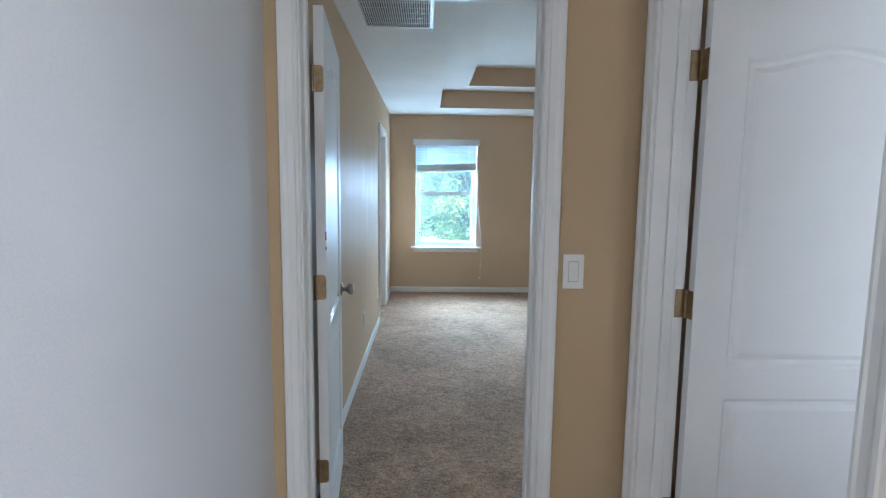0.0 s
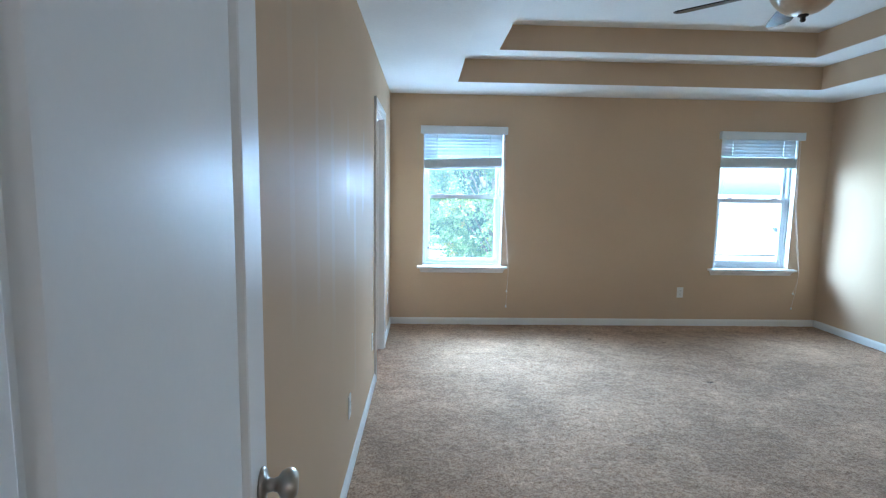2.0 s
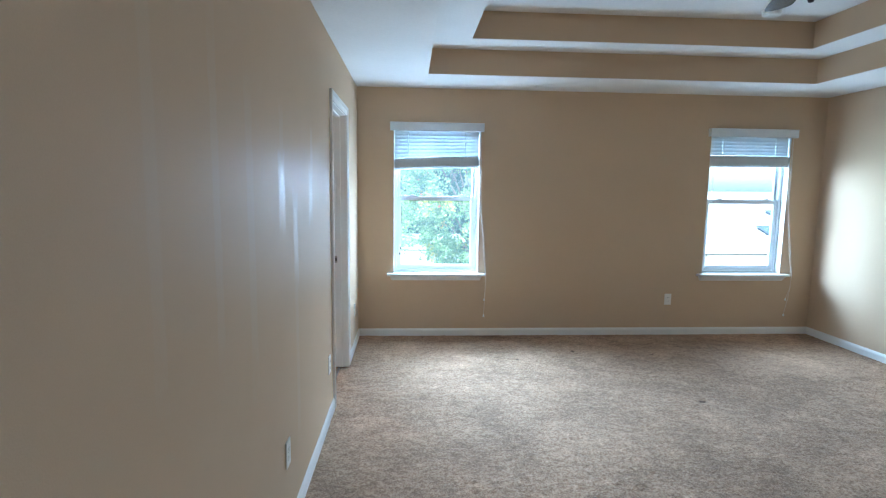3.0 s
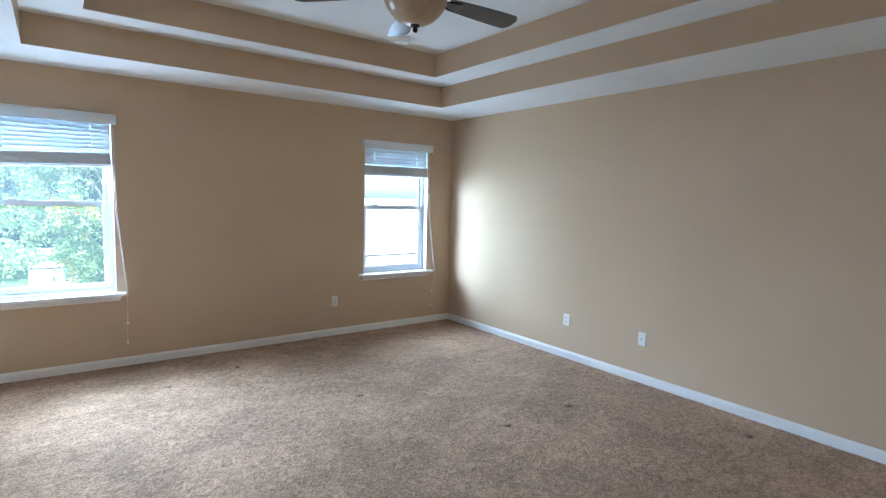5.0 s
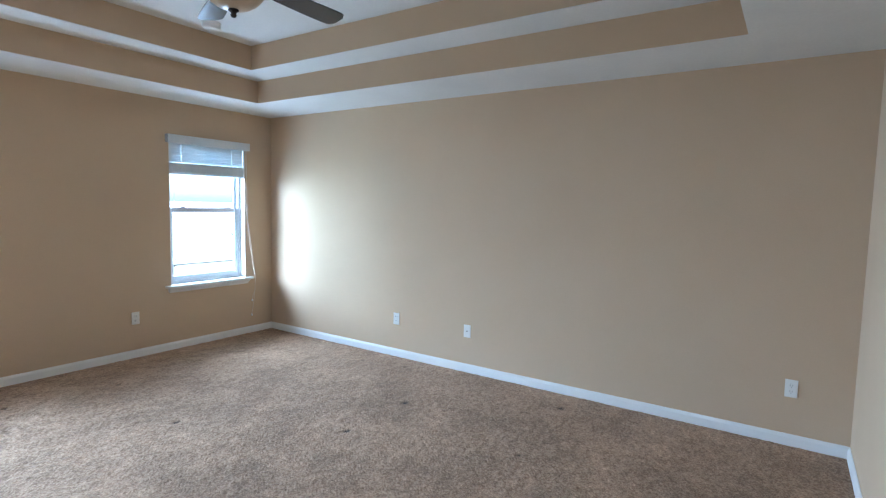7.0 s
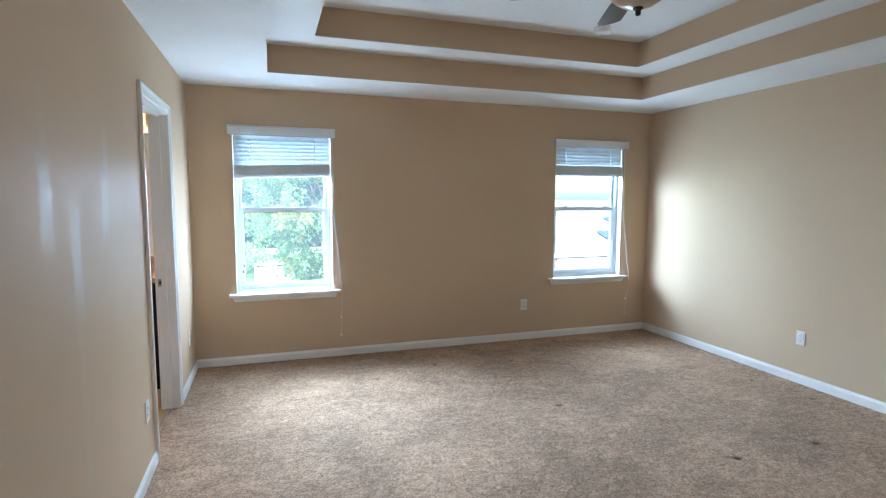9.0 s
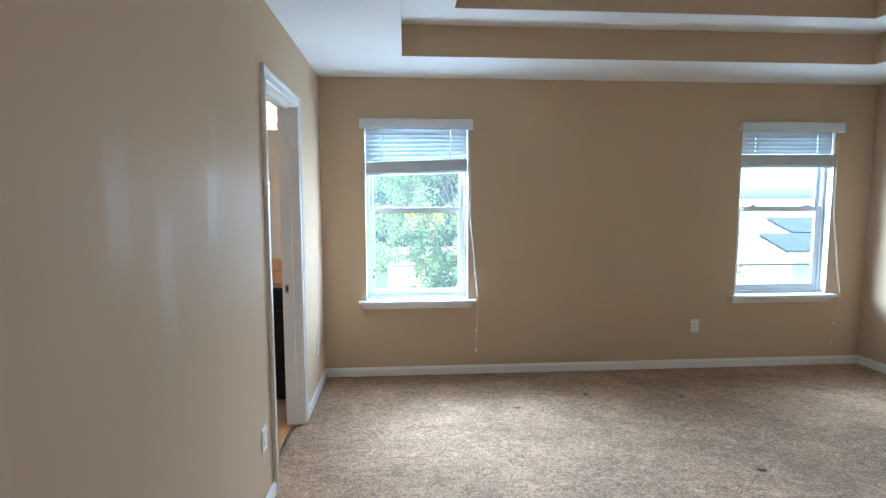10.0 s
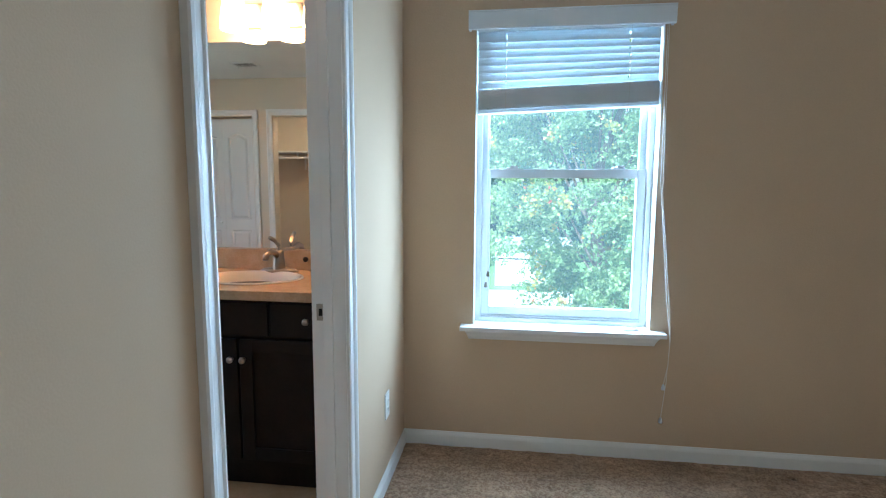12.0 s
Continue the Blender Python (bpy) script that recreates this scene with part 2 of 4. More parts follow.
    l.new(mix.outputs[2], p.inputs["Base Color"])
    l.new(math_node("SUBTRACT", 0.55, math_node("MULTIPLY", total, 0.20)), p.inputs["Roughness"])
    return m


WEST_PAINT = patched_paint()


def glass_material():
    """Clear window glass; a faint translucent mix paints in the veil of glare."""
    m = bpy.data.materials.new("window_glass")
    m.use_nodes = True
    n, l = m.node_tree.nodes, m.node_tree.links
    n.remove(n["Principled BSDF"])
    clear, gloss, mix, fr = n.new("ShaderNodeBsdfTransparent"), n.new("ShaderNodeBsdfGlossy"), n.new("ShaderNodeMixShader"), n.new("ShaderNodeFresnel")
    clear.inputs[0].default_value = (0.90, 0.96, 0.96, 1)
    gloss.inputs["Roughness"].default_value = 0.02
    fr.inputs[0].default_value = 1.2
    l.new(fr.outputs[0], mix.inputs[0])
    l.new(clear.outputs[0], mix.inputs[1])
    l.new(gloss.outputs[0], mix.inputs[2])
    # pale translucent share imitates the bright haze over the view
    veil, film, haze = n.new("ShaderNodeBsdfTranslucent"), n.new("ShaderNodeMixShader"), n.new("ShaderNodeTexNoise")
    veil.inputs[0].default_value = (0.86, 0.95, 0.92, 1)
    haze.inputs["Scale"].default_value = 3.0
    rng = n.new("ShaderNodeMapRange")
    rng.inputs[3].default_value, rng.inputs[4].default_value = 0.0075, 0.0105
    l.new(haze.outputs[0], rng.inputs[0])
    l.new(rng.outputs[0], film.inputs[0])
    l.new(mix.outputs[0], film.inputs[1])
    l.new(veil.outputs[0], film.inputs[2])
    l.new(film.outputs[0], n["Material Output"].inputs[0])
    return m


GLASS = glass_material()


# ---- mesh helpers ----
def box(bm, x0, x1, y0, y1, z0, z1, bevel=0.0):
    r = bmesh.ops.create_cube(bm, size=1, matrix=Matrix.Translation(((x0 + x1) / 2, (y0 + y1) / 2, (z0 + z1) / 2)) @ Matrix.Diagonal((x1 - x0, y1 - y0, z1 - z0, 1)))
    if bevel:
        edges = list({e for v in r["verts"] for e in v.link_edges})
        bmesh.ops.bevel(bm, geom=edges, offset=bevel, segments=2, affect="EDGES", profile=0.6)
    return bm


def boxes(*rows, bevel=0.0):
    bm = bmesh.new()
    for r in rows:
        box(bm, *r, bevel=bevel)
    return bm


def cylinder(bm, radius, z0, z1, at=(0, 0, 0), turn=None, segments=20, radius2=None):
    m = Matrix.Translation(at) @ (turn or Matrix.Identity(4)) @ Matrix.Translation((0, 0, (z0 + z1) / 2))
    bmesh.ops.create_cone(bm, cap_ends=True, segments=segments, radius1=radius, radius2=radius if radius2 is None else radius2, depth=z1 - z0, matrix=m)
    return bm


def lathe(profile, segments=28, at=(0, 0, 0), turn=None):
    """A solid of revolution about z from rows of (radius, height)."""
    bm = bmesh.new()
    rings = []
    for r, z in profile:
        rings.append([bm.verts.new((r * math.cos(2 * math.pi * k / segments), r * math.sin(2 * math.pi * k / segments), z)) for k in range(segments)])
    for a, b in zip(rings, rings[1:]):
        for k in range(segments):
            bm.faces.new((a[k], a[(k + 1) % segments], b[(k + 1) % segments], b[k]))
    bmesh.ops.remove_doubles(bm, verts=bm.verts, dist=1e-5)
    bmesh.ops.recalc_face_normals(bm, faces=bm.faces)
    bm.transform(Matrix.Translation(at) @ (turn or Matrix.Identity(4)))
    return bm


def extrude_profile(profile, length):
    """A closed profile of (y, z) points drawn along x from 0 to length."""
    bm = bmesh.new()
    a = [bm.verts.new((0, y, z)) for y, z in profile]
    b = [bm.verts.new((length, y, z)) for y, z in profile]
    k = len(profile)
    for i in range(k):
        bm.faces.new((a[i], a[(i + 1) % k], b[(i + 1) % k], b[i]))
    bm.faces.new(a[::-1])
    bm.faces.new(b)
    bmesh.ops.recalc_face_normals(bm, faces=bm.faces)
    return bm


def finish(name, bm, mat, smooth=False):
    me = bpy.data.meshes.new(name)
    bm.to_mesh(me)
    bm.free()
    me.materials.append(mat)
    if smooth:
        me.polygons.foreach_set("use_smooth", [True] * len(me.polygons))
    return new(name, me)


def thing(name, label, category, m=None, group="", kind=""):
    e = new(name)
    e.empty_display_size = 0.1
    if m is not None:
        e.matrix_world = m
    return tagged(e, label, category, group, kind)


def part(name, bm, mat, parent, label="", smooth=False):
    ob = finish(name, bm, mat, smooth)
    ob.parent = parent
    return tagged(ob, label) if label else ob


def structure(name, bm, mat, label="", category=""):
    return tagged(finish(name, bm, mat), label, category, kind="structure")


# ---- plan ----
W, E, S, N = -0.50, 4.227, 1.845, 7.285     # bedroom walls
HS, HL, HR = 1.73, -0.500, 0.71            # hall: face of the door wall, left and right walls
CEIL = 2.44
SD = S                                     # bedroom face of the door wall
WIN_X = (-0.150, 0.695)
WIN_Z = (0.640, 2.085)
WIN2 = 3.18
DOOR = (-0.388, 0.380, 2.065)               # bedroom doorway x0, x1, height
BATH = (5.622, 6.362, 2.045)               # bathroom doorway y0, y1, height
SIDE = (0.805, 1.625, 2.05)                  # side doorway in the hall
TRAY = ((0.16, 3.58, 2.49, 6.65), (0.49, 3.27, 2.81, 6.33))

# ---- walls ----
z0, z1, JAMB = -0.25, 2.95, 0.018
wn = bmesh.new()
xs = [-4.05, WIN_X[0], WIN_X[1], WIN_X[0] + WIN2, WIN_X[1] + WIN2, E + 0.14]
for i in range(5):
    if i in (1, 3):
        box(wn, xs[i], xs[i + 1], N, N + 0.15, z0, WIN_Z[0] - 0.025)
        box(wn, xs[i], xs[i + 1], N, N + 0.15, WIN_Z[1], z1)
    else:
        box(wn, xs[i], xs[i + 1], N, N + 0.15, z0, z1)
structure("wall_north", wn, PAINT, "beige painted wall with two windows", "wall")
a, c, h = BATH[0] - JAMB, BATH[1] + JAMB, BATH[2] + JAMB
structure("wall_west", boxes((W - 0.115, W, SD, a, z0, z1), (W - 0.115, W, c, N, z0, z1), (W - 0.115, W, a, c, h, z1)), WEST_PAINT, "beige wall with shiny spackle patches", "wall")
structure("wall_east", boxes((E, E + 0.14, S - 0.13, N, z0, z1)), PAINT, "plain beige painted wall", "wall")
a, c, h = DOOR[0] - JAMB, DOOR[1] + JAMB, DOOR[2] + JAMB
structure("wall_south", boxes((W - 0.115, a, HS, SD, z0, z1), (c, E, HS, SD, z0, z1), (a, c, HS, SD, h, z1)), PAINT, "beige wall with the bedroom doorway", "wall")
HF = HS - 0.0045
# thin skin over the door wall, its tan stands in for warm light
structure("wall_south_hall_side", boxes((HL, a, HF, HS, -0.002, CEIL), (c, HR, HF, HS, -0.002, CEIL), (a, c, HF, HS, h, CEIL)), WARM_LIT_PAINT, "hall wall round the bedroom doorway, tinted tan for warm light", "wall")
structure("wall_hall_left", boxes((HL - 0.11, HL, -3.6, HS, z0, z1)), HALL_PAINT, "pale off-white hall wall", "wall")
a, c, h = SIDE[0] - JAMB, SIDE[1] + JAMB, SIDE[2] + JAMB
structure("wall_hall_right", boxes((HR, HR + 0.12, -0.8, a, z0, z1), (HR, HR + 0.12, c, HS, z0, z1), (HR, HR + 0.12, a, c, h, z1)), PAINT, "beige hall wall with a side doorway", "wall")
# out of view; the opening is added for the landing lamp
structure("wall_landing_end", boxes((HL, 1.6, -3.6, -3.5, z0, z1), (2.8, 3.0, -3.6, -3.5, z0, z1), (1.6, 2.8, -3.6, -3.5, z0, 0.6), (1.6, 2.8, -3.6, -3.5, 2.2, z1)), HALL_PAINT, "plain unseen end wall of the landing, opened for a lamp", "wall")
# unseen walls; the gap's size sets how much light reaches the side door
structure("wall_side_room", boxes((3.0, 3.1, -3.6, HS, z0, z1), (HR + 0.12, 1.7, -0.8, -0.7, z0, z1), (2.45, 3.0, -0.8, -0.7, z0, z1), (1.7, 2.45, -0.8, -0.7, z0, 0.85), (1.7, 2.45, -0.8, -0.7, 2.05, z1)), HALL_PAINT, "plain unseen side-room walls with an opening added for light", "wall")
BS = 4.40
structure("wall_bath_west", boxes((-4.05, -3.93, 2.7, 5.7, z0, z1), (-4.05, -3.93, 6.7, N, z0, z1), (-4.05, -3.93, 5.7, 6.7, z0, 0.95), (-4.05, -3.93, 5.7, 6.7, 2.05, z1)), BATH_PAINT, "tan painted bathroom wall", "wall")
BD = ((-3.45, -2.735), (-2.50, -1.79))
structure("wall_bath_south", boxes((-3.93, BD[0][0], BS - 0.115, BS, z0, z1), (BD[0][1], BD[1][0], BS - 0.115, BS, z0, z1), (BD[1][1], W - 0.115, BS - 0.115, BS, z0, z1), (*BD[0], BS - 0.115, BS, 2.05, z1), (*BD[1], BS - 0.115, BS, 2.05, z1)), BATH_PAINT, "tan bathroom wall with two doorways", "wall")
structure("wall_closet", boxes((-3.93, W - 0.115, 3.2, 3.3, z0, z1)), BATH_PAINT, "plain wall of the closet", "wall")
structure("wall_bath_lining", boxes((-3.93, W - 0.115, N - 0.012, N, z0, CEIL)), BATH_PAINT, "tan bathroom wall behind the vanity", "wall")

# ---- floors ----
structure("floor_subfloor", boxes((-4.05, E + 0.14, -3.6, N + 0.15, -0.25, -0.05)), DARK)
structure("floor_hall", boxes((HL, 3.0, -3.5, HS - 0.006, -0.05, -0.002)), CARPET, "beige hall carpet", "carpet")
structure("floor_bath", boxes((-3.93, W - 0.06, 3.3, N, -0.05, -0.004)), TAN_VINYL, "tan vinyl bathroom floor", "floor")


def carpet():
    """Cut-pile carpet: a fine relief of tufts with crushed spots."""
    step = 0.0125
    nx, ny = int((E - W + 0.06) / step) + 1, int((N - HS + 0.006) / step) + 1
    rng = np.random.default_rng(7)

    def smooth(a, k):
        for _ in range(k):
            a = (a + np.roll(a, 1, 0) + np.roll(a, -1, 0) + np.roll(a, 1, 1) + np.roll(a, -1, 1)) / 5
        return a

    fine = rng.normal(size=(ny, nx)) * 0.0008
    tuft = smooth(rng.normal(size=(ny, nx)), 3)
    tuft = tuft / tuft.std() * 0.0012
    broad = smooth(rng.normal(size=(ny, nx)), 60)
    broad = broad / broad.std() * 0.0012
    x = W - 0.06 + np.arange(nx) * step
    y = HS - 0.006 + np.arange(ny) * step
    gx, gy = np.meshgrid(x, y)
    z = fine + tuft + broad - 0.0045
    stain = np.zeros_like(z)
    for sx, sy, r in CARPET_SPOTS:
        d = np.hypot(gx - sx, (gy - sy) * 1.2) / r
        stain += 1.1 * np.exp(-(d * 1.2) ** 3)
        z -= 0.010 * np.exp(-d ** 2)
    me = bpy.data.meshes.new("floor")
    idx = np.arange(nx * ny).reshape(ny, nx)
    quads = np.stack((idx[:-1, :-1], idx[:-1, 1:], idx[1:, 1:], idx[1:, :-1]), -1).reshape(-1, 4)
    me.from_pydata(np.stack((gx, gy, z), -1).reshape(-1, 3).tolist(), [], quads.tolist())
    at = me.attributes.new("stain", "FLOAT", "POINT")
    at.data.foreach_set("value", np.clip(stain, 0, 1).reshape(-1).astype(np.float32))
    me.materials.append(CARPET)
    base = tagged(new("floor", me), "beige cut-pile carpet with small dark spots", "carpet", kind="structure")
    # pile: short leaning tufts that follow brushed directions
    n = 480000
    px, py = rng.uniform(W - 0.055, E, n), rng.uniform(HS, N, n)
    ix, iy = np.clip(((px - x[0]) / step).astype(int), 0, nx - 1), np.clip(((py - y[0]) / step).astype(int), 0, ny - 1)
    brush = smooth(rng.normal(size=(ny, nx)), 40)
    brush = brush / brush.std()
    nap = smooth(rng.normal(size=(ny, nx)), 12)
    nap = nap / nap.std()
    turn = brush[iy, ix] * 1.1 + nap[iy, ix] * 0.7 + rng.normal(size=n) * 0.8
    lean = 0.0038 + 0.003 * rng.uniform(size=n)
    high = rng.uniform(0.0006, 0.0028, n) * (1 - 0.6 * stain[iy, ix].clip(0, 1))
    root = np.stack((px, py, z[iy, ix] - 0.001), -1)
    tip = root + np.stack((np.cos(turn) * lean, np.sin(turn) * lean, high), -1)
    a = turn + np.pi / 2 + rng.normal(size=n) * 0.35
    side = np.stack((np.cos(a), np.sin(a), np.zeros(n)), -1) * rng.uniform(0.0014, 0.0028, n)[:, None]
    verts = np.stack((root - side, root + side, tip + side * 0.8, tip - side * 0.8), 1).reshape(-1, 3)
    pile = bpy.data.meshes.new("carpet_pile")
    pile.vertices.add(n * 4)
    pile.vertices.foreach_set("co", verts.astype(np.float32).ravel())
    pile.loops.add(n * 4)
    pile.loops.foreach_set("vertex_index", np.arange(n * 4, dtype=np.int32))
    pile.polygons.add(n)
    pile.polygons.foreach_set("loop_start", np.arange(0, n * 4, 4, dtype=np.int32))
    pile.polygons.foreach_set("loop_total", np.full(n, 4, np.int32))
    pile.update(calc_edges=True)
    at = pile.attributes.new("stain", "FLOAT", "POINT")
    at.data.foreach_set("value", np.repeat(np.clip(stain[iy, ix], 0, 1), 4).astype(np.float32))
    pile.materials.append(CARPET)
    ob = tagged(new("carpet_pile", pile), kind="stuff")
    ob.parent = base


CARPET_SPOTS = [(2.12, 5.59, 0.034), (2.70, 4.58, 0.030), (3.325, 4.58, 0.036), (3.928, 3.578, 0.036), (0.962, 6.53, 0.024), (1.532, 6.755, 0.026), (2.242, 6.655, 0.022), (3.932, 5.57, 0.024), (3.066, 3.504, 0.022), (4.01, 5.11, 0.020), (3.367, 5.625, 0.016), (1.339, 7.195, 0.016)]
carpet()


# ---- ceilings ----
def ring(bm, outer, inner, za, zb):
    (a, b, c, d), (e, f, g, h) = outer, inner
    box(bm, a, b, c, g, za, zb)
    box(bm, a, b, h, d, za, zb)
    box(bm, a, e, g, h, za, zb)
    box(bm, f, b, g, h, za, zb)


cl = bmesh.new()
t1, t2 = TRAY
ring(cl, (W - 0.002, E + 0.002, S - 0.002, N + 0.002), t1, CEIL, CEIL + 0.004)
ring(cl, (t1[0] - 0.02, t1[1] + 0.02, t1[2] - 0.02, t1[3] + 0.02), t2, 2.65, 2.654)
box(cl, t2[0] - 0.02, t2[1] + 0.02, t2[2] - 0.02, t2[3] + 0.02, 2.86, 2.90)
structure("ceiling", cl, CEILING, "white knockdown-textured tray ceiling", "ceiling")
for t, za, zb in ((t1, CEIL + 0.004, 2.65), (t2, 2.654, 2.86)):
    ts = bmesh.new()
    ring(ts, (t[0] - 0.02, t[1] + 0.02, t[2] - 0.02, t[3] + 0.02), t, za, zb)
    structure("ceiling_tray_side", ts, PAINT, "beige painted side of the ceiling tray", "ceiling")
structure("ceiling_hall", boxes((HL, 3.0, -3.5, HS, CEIL, CEIL + 0.05)), CEILING)
structure("ceiling_bath", boxes((-3.93, W - 0.115, 3.3, N, CEIL, CEIL + 0.05)), CEILING)
structure("roof_slab", boxes((-4.05, E + 0.14, -3.6, N + 0.15, 2.95, 3.05)), DARK)

# ---- trim ----
CASING = [(0, 0), (0, 0.008), (0.005, 0.012), (0.011, 0.0125), (0.016, 0.009), (0.036, 0.011), (0.041, 0.015), (0.049, 0.0185), (0.059, 0.0185), (0.062, 0.014), (0.062, 0)]


def casing(name, m, width, height, label, reveal=0.006):
    """Mitred door casing round an opening; m: x along the wall, y out of it, z up, from the opening's foot."""
    bm = bmesh.new()

    def run(ends):
        rings = [[bm.verts.new(f(u, v)) for u, v in CASING] for f in ends]
        k = len(CASING)
        for i in range(k):
            bm.faces.new((rings[0][i], rings[0][(i + 1) % k], rings[1][(i + 1) % k], rings[1][i]))
        bm.faces.new(rings[0])
        bm.faces.new(rings[1][::-1])

    r, w, h = reveal, width, height
    run((lambda u, v: (-r - u, v, 0.0), lambda u, v: (-r - u, v, h + r + u)))
    run((lambda u, v: (w + r + u, v, 0.0), lambda u, v: (w + r + u, v, h + r + u)))
    run((lambda u, v: (-r - u, v, h + r + u), lambda u, v: (w + r + u, v, h + r + u)))
    bmesh.ops.recalc_face_normals(bm, faces=bm.faces)
    bm.transform(m)
    return structure(name, bm, TRIM, label, "door casing")


def along(x, y, angle, flip=False):
    """x along the wall, y out of it, at the foot of an opening."""
    m = pose(x, y, 0, 0, 0, angle)
    return m @ Matrix.Diagonal((1, -1, 1, 1)) if flip else m


casing("trim", along(DOOR[0], HF, 0, True), DOOR[1] - DOOR[0], DOOR[2], "white moulded casing round the bedroom doorway, hall side")
casing("trim", along(DOOR[0], SD, 0), DOOR[1] - DOOR[0], DOOR[2], "white moulded casing round the bedroom doorway")
casing("trim", along(W, BATH[0], 90, True), BATH[1] - BATH[0], BATH[2], "white moulded casing round the bathroom doorway")
casing("trim", along(HR, SIDE[0], 90), SIDE[1] - SIDE[0], SIDE[2], "white moulded casing round the side doorway")
for d in BD:
    casing("trim", along(d[0], BS, 0), d[1] - d[0], 2.05, "white casing round a bathroom closet doorway")


def jambs(x0, x1, y0, y1, h, across_x, stop):
    """Jamb lining of an opening with its door stop."""
    bm = bmesh.new()
    t = JAMB
    if across_x:
        for a, b, s in ((x0 - t, x0, 1), (x1, x1 + t, -1)):
            box(bm, a, b, y0, y1, 0, h + t)
            e = b if s > 0 else a
            box(bm, min(e, e + s * 0.011), max(e, e + s * 0.011), stop - 0.032, stop, 0, h - 0.011, 0.002)
        box(bm, x0, x1, y0, y1, h, h + t)
        box(bm, x0, x1, stop - 0.032, stop, h - 0.011, h, 0.002)
    else:
        for a, b, s in ((y0 - t, y0, 1), (y1, y1 + t, -1)):
            box(bm, x0, x1, a, b, 0, h + t)
            e = b if s > 0 else a
            box(bm, stop - 0.032, stop, min(e, e + s * 0.011), max(e, e + s * 0.011), 0, h - 0.011, 0.002)
        box(bm, x0, x1, y0, y1, h, h + t)
        box(bm, stop - 0.032, stop, y0, y1, h - 0.011, h, 0.002)
    return bm


structure("trim", jambs(DOOR[0], DOOR[1], HS - 0.006, SD, DOOR[2], True, SD - 0.042), TRIM, "white jamb of the bedroom doorway", "door jamb")
structure("trim", jambs(HR, HR + 0.12, SIDE[0], SIDE[1], SIDE[2], False, HR + 0.082), TRIM, "white jamb of the side doorway", "door jamb")
structure("trim", jambs(W - 0.115, W, BATH[0], BATH[1], BATH[2], False, W - 0.042), TRIM, "white jamb of the bathroom doorway", "door jamb")
strike = thing("strike_plate", "small nickel strike plate on the bathroom jamb", "strike plate", pose(-0.585, BATH[1] - 0.0005, 0.905))
part("plate", boxes((-0.014, 0.014, -0.0015, 0.0, -0.028, 0.028), bevel=0.0006), NICKEL, strike)
# no hole is cut; a black block gives the hole's shade
part("latch_hole", boxes((-0.006, 0.006, -0.0022, -0.0012, -0.012, 0.012)), DARK, strike, "black block painted for the shaded latch hole")

strike = thing("strike_plate", "small nickel strike plate on the bedroom jamb", "strike plate", pose(DOOR[1] - 0.0005, SD - 0.019, 0.938))
part("plate", boxes((-0.0015, 0.0, -0.014, 0.014, -0.028, 0.028), bevel=0.0006), NICKEL, strike)
# black block again in place of a shaded hole
part("latch_hole", boxes((-0.0022, -0.0012, -0.006, 0.006, -0.012, 0.012)), DARK, strike, "black block painted for the shaded latch hole")

BASE = [(0, 0), (0.013, 0), (0.013, 0.053), (0.010, 0.062), (0.006, 0.069), (0.004, 0.075), (0, 0.075)]


def baseboard(x, y, angle, length):
    bm = extrude_profile(BASE, length)
    bm.transform(pose(x, y, -0.004, 0, 0, angle))
    structure("baseboard", bm, TRIM, "white painted baseboard", "baseboard")


CW = 0.069
baseboard(E, N, 180, E - W)
baseboard(E, S, 90, N - S - 0.013)
baseboard(DOOR[1] + CW, SD, 0, E - 0.013 - DOOR[1] - CW)
baseboard(W, N - 0.013, -90, N - 0.013 - BATH[1] - CW)
baseboard(W, BATH[0] - CW, -90, BATH[0] - CW - SD)
baseboard(HL, HS, -90, 4.2)
baseboard(HR, HF, 180, HR - DOOR[1] - CW)
baseboard(HR, -0.8, 90, SIDE[0] - CW + 0.8)


# ---- doors ----
def outline(x0, x1, z0, z1, arch, k=14):
    """A panel's outline, with an eyebrow arch on top where arch is above 0."""
    pts = [(x0, z0), (x1, z0), (x1, z1)]
    for i in range(1, k):
        s = i / k
        pts.append((x1 + (x0 - x1) * s, z1 + arch * (0.5 - 0.5 * math.cos(2 * math.pi * s))))
    return pts + [(x0, z1)]


